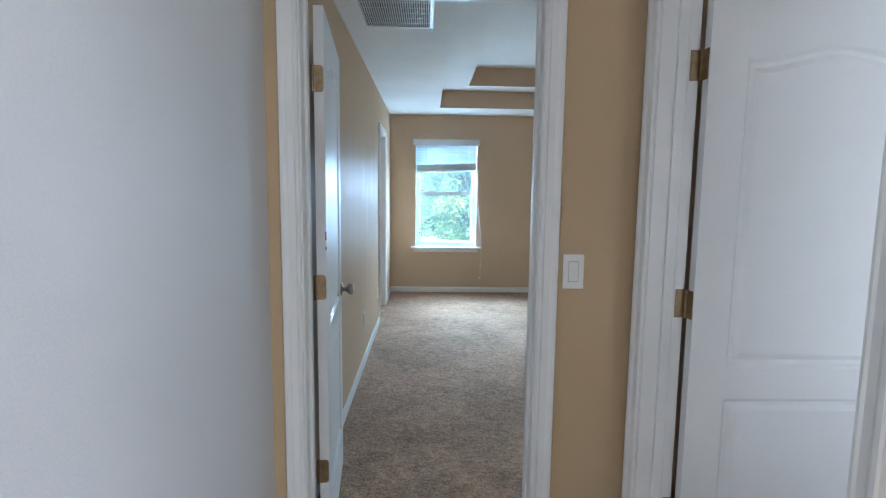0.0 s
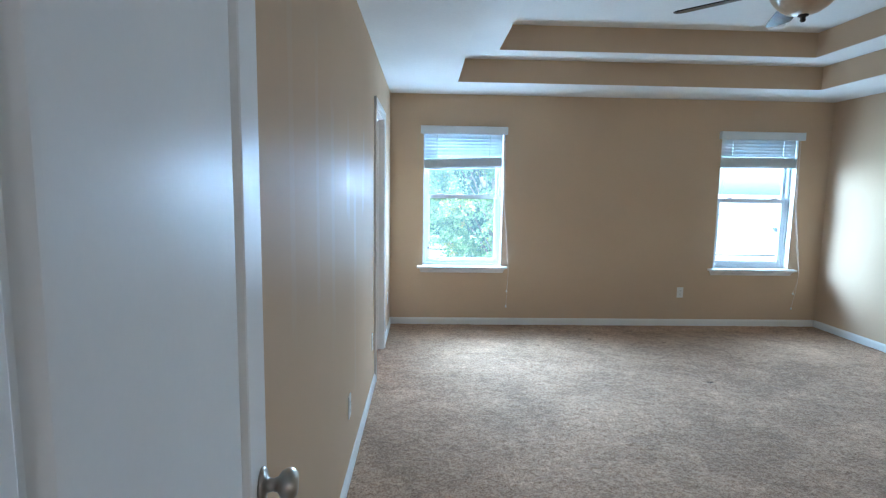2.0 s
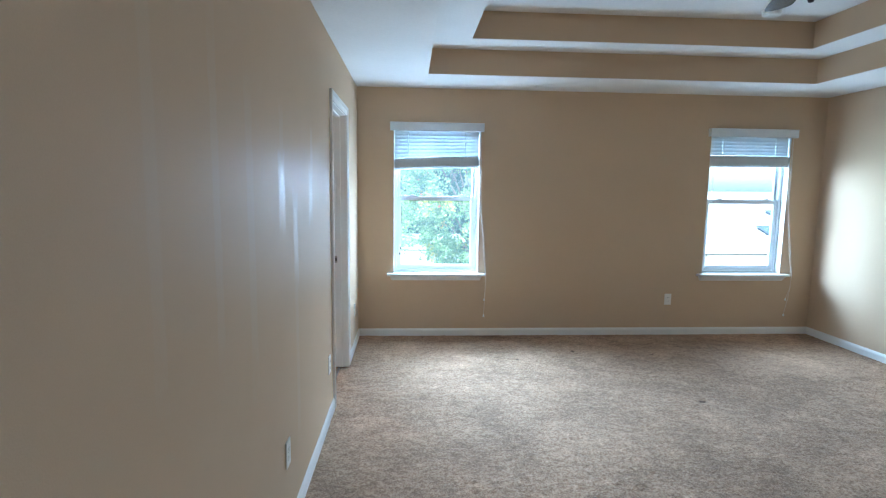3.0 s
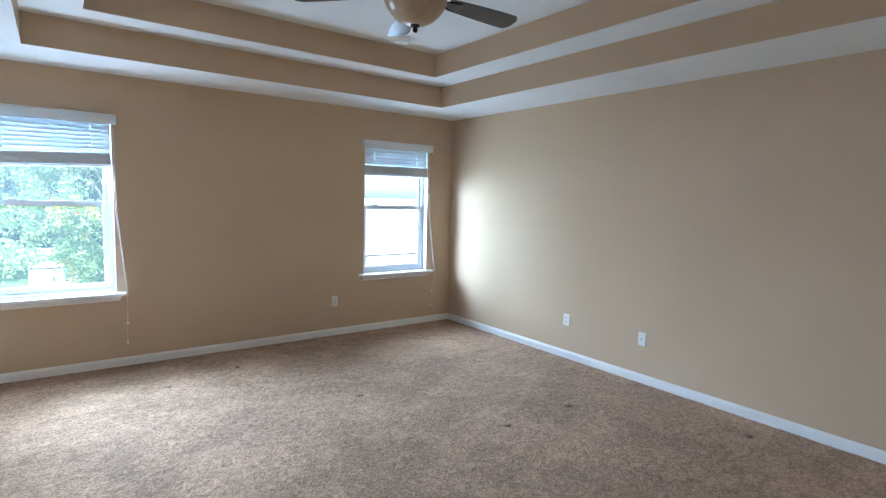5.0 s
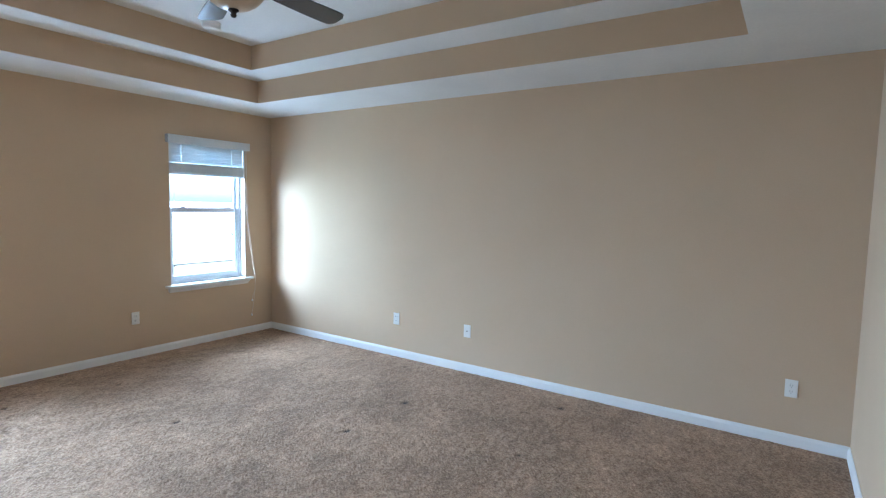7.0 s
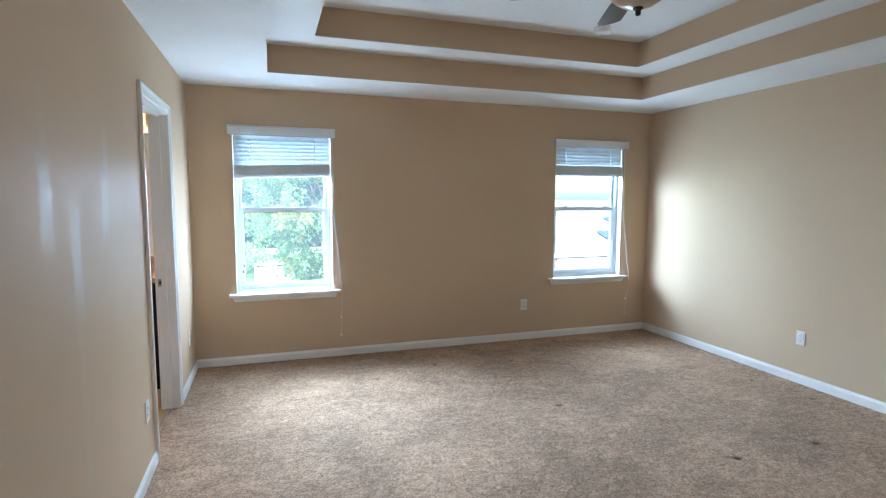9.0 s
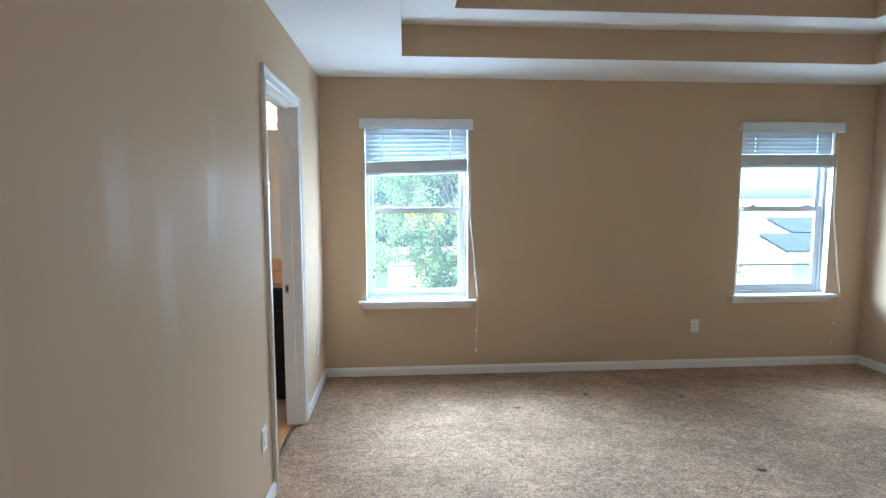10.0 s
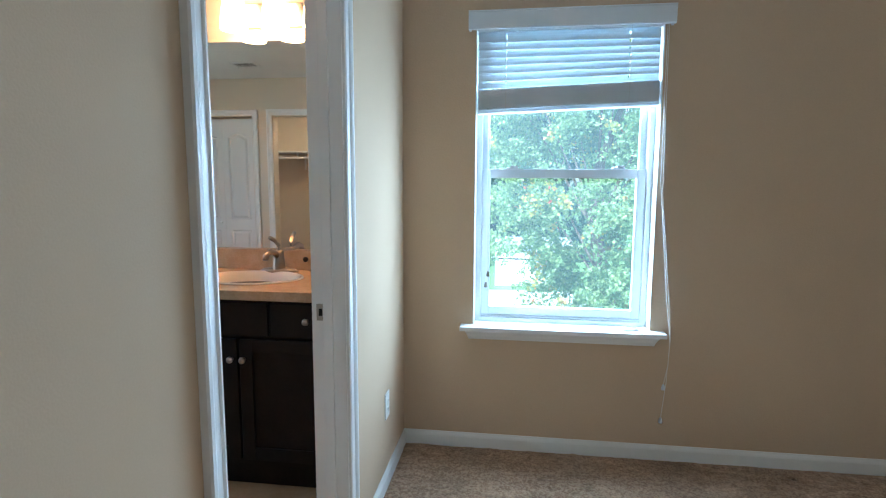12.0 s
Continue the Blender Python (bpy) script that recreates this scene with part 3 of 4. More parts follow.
def moulded_leaf(width, height, thick, panels, stile=0.115):
    """A moulded hollow-core leaf from x 0 to width, y 0 to thick, with sunk panels on both faces. panels: (x0, x1, z0, z1, arch)."""
    bm = bmesh.new()

    def side(y, s):
        def flat(points):
            bm.faces.new([bm.verts.new((px, y, pz)) for px, pz in points])

        cols = sorted({(p[0], p[1]) for p in panels})
        edge = 0.0
        for x0, x1 in cols:
            flat(((edge, 0), (x0, 0), (x0, height), (edge, height)))
            edge = x1
            last = 0.0
            for p in sorted((q for q in panels if q[0] == x0), key=lambda q: q[2]):
                o = outline(*p)
                if last == 0.0:
                    flat(((x0, 0), (x1, 0), (x1, p[2]), (x0, p[2])))
                else:
                    flat(last + [(x1, p[2]), (x0, p[2])])
                last = [o[-1]] + o[2:-1][::-1]
            flat(last + [(x1, height), (x0, height)])
        flat(((edge, 0), (width, 0), (width, height), (edge, height)))
        for p in panels:
            prev = None
            for inset, deep in ((0, 0), (0.004, 0.002), (0.013, 0.012), (0.026, 0.012), (0.042, 0.004), (0.05, 0.0035)):
                o = outline(p[0] + inset, p[1] - inset, p[2] + inset, p[3] - inset, p[4])
                now = [bm.verts.new((px, y - s * deep, pz)) for px, pz in o]
                if prev:
                    for i in range(len(now)):
                        bm.faces.new((prev[i], prev[(i + 1) % len(now)], now[(i + 1) % len(now)], now[i]))
                prev = now
            bm.faces.new(prev)

    side(thick, 1)
    side(0.0, -1)
    for q in (((0, 0), (0, height)), ((width, 0), (width, height))):
        bm.faces.new([bm.verts.new(v) for v in ((q[0][0], 0, 0), (q[0][0], thick, 0), (q[0][0], thick, height), (q[0][0], 0, height))])
    for zz in (0, height):
        bm.faces.new([bm.verts.new(v) for v in ((0, 0, zz), (width, 0, zz), (width, thick, zz), (0, thick, zz))])
    bmesh.ops.remove_doubles(bm, verts=bm.verts, dist=1e-5)
    bmesh.ops.recalc_face_normals(bm, faces=bm.faces)
    return bm


def hinge_plate(bm, x0, x1, y0, y1, z0, z1, radius=0.012):
    """A thin hinge leaf whose two outer corners, at y0, are rounded."""
    pts = [(y1, z0)]
    for cz, start in ((z0 + radius, -90), (z1 - radius, 180)):
        for k in range(6):
            a = radians(start - 18 * k)
            pts.append((y0 + radius + radius * math.cos(a), cz + radius * math.sin(a)))
    pts.append((y1, z1))
    low, top = [bm.verts.new((x0, y, z)) for y, z in pts], [bm.verts.new((x1, y, z)) for y, z in pts]
    bm.faces.new(low)
    bm.faces.new(top[::-1])
    for i in range(len(pts)):
        j = (i + 1) % len(pts)
        bm.faces.new((low[j], low[i], top[i], top[j]))
    bmesh.ops.recalc_face_normals(bm, faces=bm.faces)
    return bm


def door_knob(parent, x, y, z, s):
    """A round knob on a rosette, proud of a face along y by s."""
    m = pose(0, 0, 0, -90 * s)
    k = part("door_knob", lathe([(0.0, 0.0), (0.031, 0.0), (0.032, 0.004), (0.028, 0.008), (0.013, 0.011), (0.011, 0.022), (0.014, 0.030), (0.023, 0.036), (0.0275, 0.046), (0.0265, 0.056), (0.019, 0.063), (0.0, 0.065)], at=(x, y, z), turn=m), NICKEL, parent, "round satin nickel door knob", True)
    return k


WIDE_LEAF = [(0.118, 0.650, 0.90, 1.875, 0.045), (0.118, 0.650, 0.225, 0.795, 0.0)]
# bedroom door: open flat along the wall
d1 = thing("bedroom_door", "white two-panel arched door, open against the wall", "door", pose(-0.380, 1.880, 0.012, 0, 0, 95.5))
leaf = part("leaf", moulded_leaf(0.768, 2.045, 0.035, WIDE_LEAF), DOOR_PAINT, d1, "white moulded leaf with an arched upper panel")
leaf.location = (0.0, -0.036, 0.0)
door_knob(d1, 0.718, -0.036, 0.928, -1)
latch = part("latch_plate", boxes((0.7675, 0.7695, -0.03, -0.006, 0.90, 0.955)), NICKEL, d1, "nickel latch plate")
for z in (0.375, 1.075, 1.803):
    bm = bmesh.new()
    hinge_plate(bm, -0.0022, 0.0002, -0.034, -0.003, z - 0.045, z + 0.045)
    cylinder(bm, 0.0055, z - 0.045, z + 0.045, (-0.004, 0.003, 0), segments=12)
    hg = part("hinge", bm, HINGE_METAL, d1, "worn brass-toned metal butt hinge")
    for k, o in ((-0.03, 0.024), (0.0, 0.015), (0.03, 0.024)):
        s = bmesh.new()
        cylinder(s, 0.0035, 0, 0.001, (-0.0022, -o, z + k), pose(0, 0, 0, 0, -90), segments=10)
        part("screw", s, DARK_METAL, hg)
for z, h in ((1.245, 0.03), (1.21, 0.012)):
    part("paint_chip", boxes((-0.0012, 0.004, -0.0368, -0.0325, z, z + h), bevel=0.0005), BARE_WOOD, d1, "chipped paint showing brown fibreboard")

hook = part("adhesive_hook", lathe([(0.0, 0.0), (0.028, 0.0), (0.028, 0.003), (0.02, 0.006), (0.008, 0.008), (0.008, 0.018), (0.0, 0.019)], 20, (0.37, -0.036, 1.89), pose(0, 0, 0, 90)), PLASTIC, d1, "small white adhesive hook", True)

# side door: open into the room beside the hall
d2 = thing("side_door", "white two-panel arched door, open to the side room", "door", pose(0.838, 1.620, 0.012))
part("leaf", moulded_leaf(0.80, 2.03, 0.035, [(0.115, 0.685, 0.88, 1.825, 0.045), (0.115, 0.685, 0.225, 0.78, 0.0)]), DOOR_PAINT, d2, "white moulded leaf with an arched upper panel").location = (0.003, -0.037, 0)
for z in (0.38, 1.08, 1.810):
    bm = bmesh.new()
    box(bm, -0.036, -0.006, 0.001, 0.0035, z - 0.045, z + 0.045, 0.0008)
    box(bm, -0.0005, 0.002, -0.034, -0.003, z - 0.045, z + 0.045, 0.0008)
    cylinder(bm, 0.006, z - 0.045, z + 0.045, (-0.003, -0.001, 0), segments=12)
    hg = part("hinge", bm, HINGE_METAL, d2, "worn brass-toned metal butt hinge")
    for k, o in ((-0.03, 0.026), (0.0, 0.018), (0.03, 0.026)):
        s = bmesh.new()
        cylinder(s, 0.0035, 0, 0.001, (-o - 0.004, 0.001, z + k), pose(0, 0, 0, 90), segments=10)
        part("screw", s, DARK_METAL, hg)


# ---- windows ----
WW, WH = WIN_X[1] - WIN_X[0], WIN_Z[1] - WIN_Z[0]


def frame_ring(x0, x1, z0, z1, y0, y1, w, bottom=None, top=None, bevel=0.003):
    b, t = bottom or w, top or w
    return boxes((x0, x0 + w, y0, y1, z0, z1), (x1 - w, x1, y0, y1, z0, z1), (x0 + w, x1 - w, y0, y1, z0, z0 + b), (x0 + w, x1 - w, y0, y1, z1 - t, z1), bevel=bevel)


def window(name, m):
    w = thing(name, "white vinyl single-hung window with a wooden sill", "window", m, kind="structure")
    part("window_frame", frame_ring(0, WW, 0, WH, 0.075, 0.145, 0.032), VINYL, w, "white vinyl outer frame")
    part("jamb_liner", boxes((0, 0.004, 0.0, 0.075, 0, WH), (WW - 0.004, WW, 0.0, 0.075, 0, WH), (0.004, WW - 0.004, 0.0, 0.075, WH - 0.004, WH)), TRIM, w)
    rail = 0.742
    upper = part("upper_sash", frame_ring(0.032, WW - 0.032, rail - 0.02, WH - 0.032, 0.115, 0.135, 0.03), VINYL, w)
    part("pane", boxes((0.06, WW - 0.06, 0.123, 0.126, rail, WH - 0.06)), GLASS, upper, "clear glass pane").visible_shadow = False
    lower = part("lower_sash", frame_ring(0.032, WW - 0.032, 0.03, rail + 0.022, 0.082, 0.112, 0.042, 0.045, 0.044), VINYL, w)
    part("pane", boxes((0.072, WW - 0.072, 0.095, 0.098, 0.073, rail - 0.02)), GLASS, lower, "clear glass pane").visible_shadow = False
    for x in (0.15, WW - 0.19):
        bm = boxes((x, x + 0.06, 0.085, 0.112, rail + 0.022, rail + 0.03), bevel=0.002)
        box(bm, x + 0.02, x + 0.055, 0.078, 0.098, rail + 0.03, rail + 0.038, 0.002)
        part("sash_lock", bm, VINYL, lower, "white sash lock")
    part("sill_track", boxes((0.032, WW - 0.032, 0.060, 0.082, 0.0, 0.022), (0.032, WW - 0.032, 0.072, 0.082, 0.022, 0.032), bevel=0.002), VINYL, w)
    part("window_sill", boxes((-0.060, WW + 0.062, -0.07, 0.0, -0.022, 0.0), (0.0, WW, 0.0, 0.076, -0.022, 0.0), bevel=0.004), TRIM, w, "white painted wooden sill")
    ap = bmesh.new()
    prof = [(0, -0.022), (-0.052, -0.022), (-0.050, -0.030), (-0.036, -0.036), (-0.022, -0.055), (-0.016, -0.072), (0, -0.074)]
    rows = [[ap.verts.new((x, y, z)) for y, z in prof] for x in (-0.037, WW + 0.037)]
    for v, (y, z) in zip(rows[0], prof):
        v.co.x += (-0.022 - z) * 0.35
    for v, (y, z) in zip(rows[1], prof):
        v.co.x -= (-0.022 - z) * 0.35
    k = len(prof)
    for i in range(k):
        ap.faces.new((rows[0][i], rows[0][(i + 1) % k], rows[1][(i + 1) % k], rows[1][i]))
    ap.faces.new(rows[0])
    ap.faces.new(rows[1][::-1])
    bmesh.ops.recalc_face_normals(ap, faces=ap.faces)
    part("apron", ap, TRIM, w, "white moulded apron under the sill")
    return w


window("window_1", pose(WIN_X[0], N, WIN_Z[0]))
window("window_2", pose(WIN_X[0] + WIN2, N, WIN_Z[0]))


def tube(points, radius, segments=6):
    """A thin cord along points."""
    bm = bmesh.new()
    rings = []
    for i, p in enumerate(points):
        p = Vector(p)
        d = (Vector(points[min(i + 1, len(points) - 1)]) - Vector(points[max(i - 1, 0)])).normalized()
        q = d.to_track_quat("Z", "Y")
        rings.append([bm.verts.new(p + q @ Vector((radius * math.cos(2 * math.pi * k / segments), radius * math.sin(2 * math.pi * k / segments), 0))) for k in range(segments)])
    for a, b in zip(rings, rings[1:]):
        for k in range(segments):
            bm.faces.new((a[k], a[(k + 1) % segments], b[(k + 1) % segments], b[k]))
    bm.faces.new(rings[0][::-1])
    bm.faces.new(rings[-1])
    return bm


def slat_bm(length, tilt, holes=()):
    """A slat with a slight crown across its width and slots where the cords run."""
    bm = bmesh.new()
    full = [(-0.025, -0.001), (-0.0125, 0.0012), (0, 0.002), (0.0125, 0.0012), (0.025, -0.001), (0.025, -0.0035), (0, -0.001), (-0.025, -0.0035)]
    near = [(-0.025, -0.001), (-0.009, 0.0014), (-0.009, -0.0018), (-0.025, -0.0035)]
    far = [(0.009, 0.0014), (0.025, -0.001), (0.025, -0.0035), (0.009, -0.0018)]

    def stretch(x0, x1, pts):
        a = [bm.verts.new((x0, y, z)) for y, z in pts]
        b = [bm.verts.new((x1, y, z)) for y, z in pts]
        k = len(pts)
        for i in range(k):
            bm.faces.new((a[i], a[(i + 1) % k], b[(i + 1) % k], b[i]))
        bm.faces.new(a[::-1])
        bm.faces.new(b)

    x = 0.0
    for h in holes:
        stretch(x, h - 0.004, full)
        stretch(h - 0.004, h + 0.004, near)
        stretch(h - 0.004, h + 0.004, far)
        x = h + 0.004
    stretch(x, length, full)
    bm.transform(pose(0, 0, 0, tilt))
    bmesh.ops.recalc_face_normals(bm, faces=bm.faces)
    return bm


def blind(m, lean, rail_z, open_slats):
    """A half-raised blind: valance, headrail, closed slats, the stacked rest, bottom rail and cords. rail_z: the middle of the bottom rail."""
    b = thing("window_blind", "white faux-wood blind, half raised, slats stacked below", "window blind", m, "window blinds")
    va = extrude_profile([(0.0, 2.034), (-0.004, 2.030), (-0.018, 2.031), (-0.020, 2.036), (-0.020, 2.104), (-0.024, 2.108), (-0.022, 2.112), (0.0, 2.112)], 0.908)
    va.transform(pose(-0.182, N - 0.034, 0))
    part("valance", va, SLAT, b, "white moulded valance")
    for x in (-0.182, 0.716):
        part("valance_return", boxes((x, x + 0.01, N - 0.034, N, 2.034, 2.112)), SLAT, b)
    part("headrail", boxes((-0.144, 0.689, N + 0.004, N + 0.056, 2.040, 2.083)), SLAT, b)
    left, long = -0.139, 0.823
    top = rail_z + 0.112
    first = part("slat", slat_bm(long, 74, (0.130, 0.690)), SLAT, b)
    gap = (2.030 - top) / open_slats
    for i in range(open_slats):
        ob = first
        if i:
            ob = new("slat", first.data)
            ob.parent = b
        ob.location = (left, N + 0.03, 2.016 - i * gap)
        ob.rotation_euler = (0, -lean * i / open_slats, 0)
    stack = part("slat", slat_bm(long, 0), SLAT, b)
    for i in range(27):
        ob = stack
        if i:
            ob = new("slat", stack.data)
            ob.parent = b
        ob.location = (left, N + 0.03 + random.uniform(-0.0008, 0.0008), rail_z + 0.014 + i * 0.0034)
        ob.rotation_euler = (0, -lean, 0)
    rail = part("bottom_rail", boxes((0, long, -0.026, 0.026, -0.009, 0.009), bevel=0.003), SLAT, b)
    rail.location, rail.rotation_euler = (left, N + 0.03, rail_z), (0, -lean, 0)
    for x in (-0.009, 0.551):
        for y in (0.003, 0.057):
            part("ladder_cord", tube([(x, N + y, 2.04), (x, N + y, rail_z)], 0.0009), CORD, b)
    lift = [(0.700, N - 0.012, 2.04), (0.704, N - 0.015, 1.35), (0.735, N - 0.03, 1.0), (0.748, N - 0.06, 0.78), (0.763, N - 0.078, 0.64), (0.764, N - 0.076, 0.5), (0.763, N - 0.025, 0.385)]
    part("lift_cord", tube(lift, 0.0015), CORD, b, "white lift cord")
    part("lift_cord", tube([(0.706, N - 0.012, 2.04), (0.714, N - 0.018, 1.3), (0.756, N - 0.06, 0.8), (0.767, N - 0.079, 0.62), (0.764, N - 0.06, 0.4), (0.760, N - 0.02, 0.215)], 0.0015), CORD, b, "white lift cord")
    for x, y, z in ((0.763, N - 0.025, 0.360), (0.760, N - 0.02, 0.192)):
        part("tassel", lathe([(0.0, 0.026), (0.004, 0.026), (0.007, 0.018), (0.0095, 0.004), (0.009, 0.0), (0.0, 0.0)], 12, (x, y, z)), SLAT, b, "white cord tassel", True)
    for x, z in ((-0.080, 0.875), (-0.090, 0.82)):
        part("tilt_cord", tube([(x, N + 0.035, rail_z), (x, N + 0.035, z + 0.02)], 0.0009), CORD, b)
        part("tassel", lathe([(0.0, 0.026), (0.004, 0.026), (0.007, 0.018), (0.0095, 0.004), (0.009, 0.0), (0.0, 0.0)], 12, (x, N + 0.035, z)), TASSEL, b, "small grey-brown cord tassel", True)
    return b


blind(None, 0.037, 1.668, 7)
blind(Matrix.Translation((WIN2, 0, 0)), 0.003, 1.744, 5)
cleat = thing("cord_cleat", "small white plastic cleat lying on the sill", "cord cleat", pose(0.60, N - 0.015, WIN_Z[0] + 0.001, 0, 0, 12))
part("body", lathe([(0.0, 0.0), (0.042, 0.0), (0.045, 0.004), (0.035, 0.010), (0.015, 0.013), (0.0, 0.0135)], 20), PLASTIC, cleat, smooth=True).scale = (1, 0.45, 1)
part("lever", boxes((-0.02, 0.03, -0.005, 0.005, 0.012, 0.017), bevel=0.002), NICKEL, cleat, "grey lever")


# ---- outlets and switch ----
def outlet_at(m):
    o = thing("wall_outlet", "white duplex outlet plate on the wall", "outlet", m, "wall outlets")
    part("plate", boxes((-0.035, 0.035, 0, 0.006, -0.0575, 0.0575), bevel=0.0025), PLASTIC, o)
    for z in (-0.0195, 0.0195):
        r = part("receptacle", boxes((-0.0165, 0.0165, 0.005, 0.0085, z - 0.014, z + 0.014), bevel=0.003), PLASTIC, o)
        for x, h in ((-0.0065, 0.0045), (0.0065, 0.0038)):
            part("slot", boxes((x - 0.0012, x + 0.0012, 0.0080, 0.0089, z - h + 0.002, z + h + 0.002)), DARK, r)
        part("slot", boxes((-0.002, 0.002, 0.0080, 0.0089, z - 0.0105, z - 0.0065)), DARK, r)
    s = bmesh.new()
    cylinder(s, 0.003, 0.006, 0.0075, turn=pose(0, 0, 0, -90), segments=10)
    part("screw", s, PLASTIC, o)
    return o


first = outlet_at(pose(2.685, N, 0.37, 0, 0, 180))
for m in (pose(W, 4.253, 0.372, 0, 0, -90), pose(W, 5.392, 0.36, 0, 0, -90), pose(W, 6.905, 0.36, 0, 0, -90), pose(E, 5.397, 0.37, 0, 0, 90), pose(E, 2.165, 0.37, 0, 0, 90)):
    copy_thing(first, m)
jack = thing("cable_jack", "white wall plate with a cable socket", "wall plate", pose(E, 4.586, 0.37, 0, 0, 90))
part("plate", boxes((-0.035, 0.035, 0, 0.006, -0.0575, 0.0575), bevel=0.0025), PLASTIC, jack)
js = bmesh.new()
cylinder(js, 0.0065, 0.006, 0.010, turn=pose(0, 0, 0, -90), segments=6)
cylinder(js, 0.0045, 0.010, 0.017, turn=pose(0, 0, 0, -90), segments=14)
part("socket", js, NICKEL, jack, "threaded metal cable socket")
sw = thing("light_switch", "white rocker light switch on the hall wall", "light switch", pose(0.5015, HF, 1.176, 0, 0, 180))
part("plate", boxes((-0.035, 0.035, 0, 0.006, -0.0575, 0.0575), bevel=0.0025), PLASTIC, sw)
# raised grey strip in place of a real shaded gap
part("bezel", boxes((-0.0175, 0.0175, 0.005, 0.0072, -0.0345, 0.0345)), SWITCH_GAP, sw, "grey strip painted for the shaded slot round the rocker")
rk = bmesh.new()
box(rk, -0.0155, 0.0155, 0.005, 0.0095, -0.032, 0.032, 0.001)
rk.transform(pose(0, 0, 0, 4))
part("rocker", rk, PLASTIC, sw)
for z in (-0.048, 0.048):
    s = bmesh.new()
    cylinder(s, 0.003, 0.006, 0.0072, (0, 0, z), pose(0, 0, 0, -90), segments=10)
    part("screw", s, PLASTIC, sw)


# ---- vents ----
def grille(name, label, x0, x1, y0, y1, slats, bars, along_y=True, tilt=35):
    g = thing(name, label, "air vent", pose((x0 + x1) / 2, (y0 + y1) / 2, CEIL))
    hx, hy, w = (x1 - x0) / 2, (y1 - y0) / 2, 0.024
    # flat black sheet paints the shade seen between the slats
    part("backing", boxes((-hx + 0.01, hx - 0.01, -hy + 0.01, hy - 0.01, -0.003, -0.001)), DARK, g, "black sheet standing in for the shaded duct")
    part("frame", boxes((-hx, -hx + w, -hy, hy, -0.009, -0.0008), (hx - w, hx, -hy, hy, -0.009, -0.0008), (-hx + w, hx - w, -hy, -hy + w, -0.009, -0.0008), (-hx + w, hx - w, hy - w, hy, -0.009, -0.0008), bevel=0.002), VENT, g)
    n = slats
    a, b = (hx, hy) if along_y else (hy, hx)
    sb = bmesh.new()
    box(sb, -0.0045, 0.0045, -b + w, b - w, -0.0008, 0.0008)
    sb.transform(pose(0, 0, 0, 0, tilt))
    if not along_y:
        sb.transform(pose(0, 0, 0, 0, 0, 90))
    first = part("slat", sb, VENT, g)
    for i in range(n):
        ob = first
        if i:
            ob = new("slat", first.data)
            ob.parent = g
        d = -a + w + (i + 0.5) * (2 * a - 2 * w) / n
        ob.location = (d, 0, -0.0065) if along_y else (0, d, -0.0065)
    for i in range(1, bars + 1):
        d = -b + w + i * (2 * b - 2 * w) / (bars + 1)
        c = (-a + w, a - w, d - 0.005, d + 0.005) if along_y else (d - 0.005, d + 0.005, -a + w, a - w)
        part("bar", boxes((*c, -0.0115, -0.0105)), VENT, g)
    for x, y in ((-hx + 0.012, -hy + 0.012), (hx - 0.012, hy - 0.012), (-hx + 0.012, hy - 0.012), (hx - 0.012, -hy + 0.012)):
        s = bmesh.new()
        cylinder(s, 0.004, -0.0105, -0.009, (x, y, 0), segments=8)
        part("screw", s, DARK_METAL, g)
    return g


grille("return_air_grille", "white metal return-air grille in the ceiling", -0.39, 0.043, 2.66, 3.405, 30, 7)
grille("ceiling_register", "small white supply register in the ceiling", 2.77, 3.11, 1.965, 2.145, 11, 1, tilt=-70)

# ---- smoke detector ----
sd = thing("smoke_detector", "round white smoke detector on the tray ceiling", "smoke detector", pose(2.735, 6.09, 2.86))
part("base", lathe([(0.0, 0.0), (0.072, 0.0), (0.072, -0.010), (0.0, -0.010)], 32), PLASTIC, sd, smooth=False)
part("body", lathe([(0.066, -0.010), (0.066, -0.030), (0.060, -0.042), (0.045, -0.047), (0.0, -0.048)], 32), PLASTIC, sd, smooth=True)

# ---- ceiling fan ----
FX, FY = 1.88, 4.57
fan = thing("ceiling_fan", "dark bronze five-blade ceiling fan with a frosted bowl light", "ceiling fan", pose(FX, FY, 2.86))
part("canopy", lathe([(0.0, 0.0), (0.068, 0.0), (0.070, -0.012), (0.055, -0.045), (0.030, -0.062), (0.014, -0.066)], 28), BRONZE, fan, smooth=True)
part("downrod", cylinder(bmesh.new(), 0.0125, -0.13, -0.05), BRONZE, fan)
part("motor_housing", lathe([(0.0, -0.115), (0.03, -0.115), (0.05, -0.125), (0.085, -0.135), (0.118, -0.155), (0.13, -0.18), (0.13, -0.215), (0.118, -0.235), (0.085, -0.250), (0.06, -0.262), (0.0, -0.262)], 32), BRONZE, fan, "dark bronze motor housing", True)
part("switch_housing", lathe([(0.06, -0.258), (0.072, -0.265), (0.075, -0.295), (0.066, -0.305), (0.0, -0.305)], 28), BRONZE, fan, smooth=True)
part("light_fitter", lathe([(0.0, -0.300), (0.10, -0.303), (0.115, -0.312), (0.115, -0.322), (0.0, -0.322)], 32), BRONZE, fan, smooth=True)
part("glass_bowl", lathe([(0.155, -0.312), (0.168, -0.318), (0.166, -0.330), (0.155, -0.352), (0.138, -0.378), (0.112, -0.406), (0.078, -0.428), (0.04, -0.440), (0.0, -0.443)], 36), BOWL, fan, "cream frosted alabaster glass bowl", True)
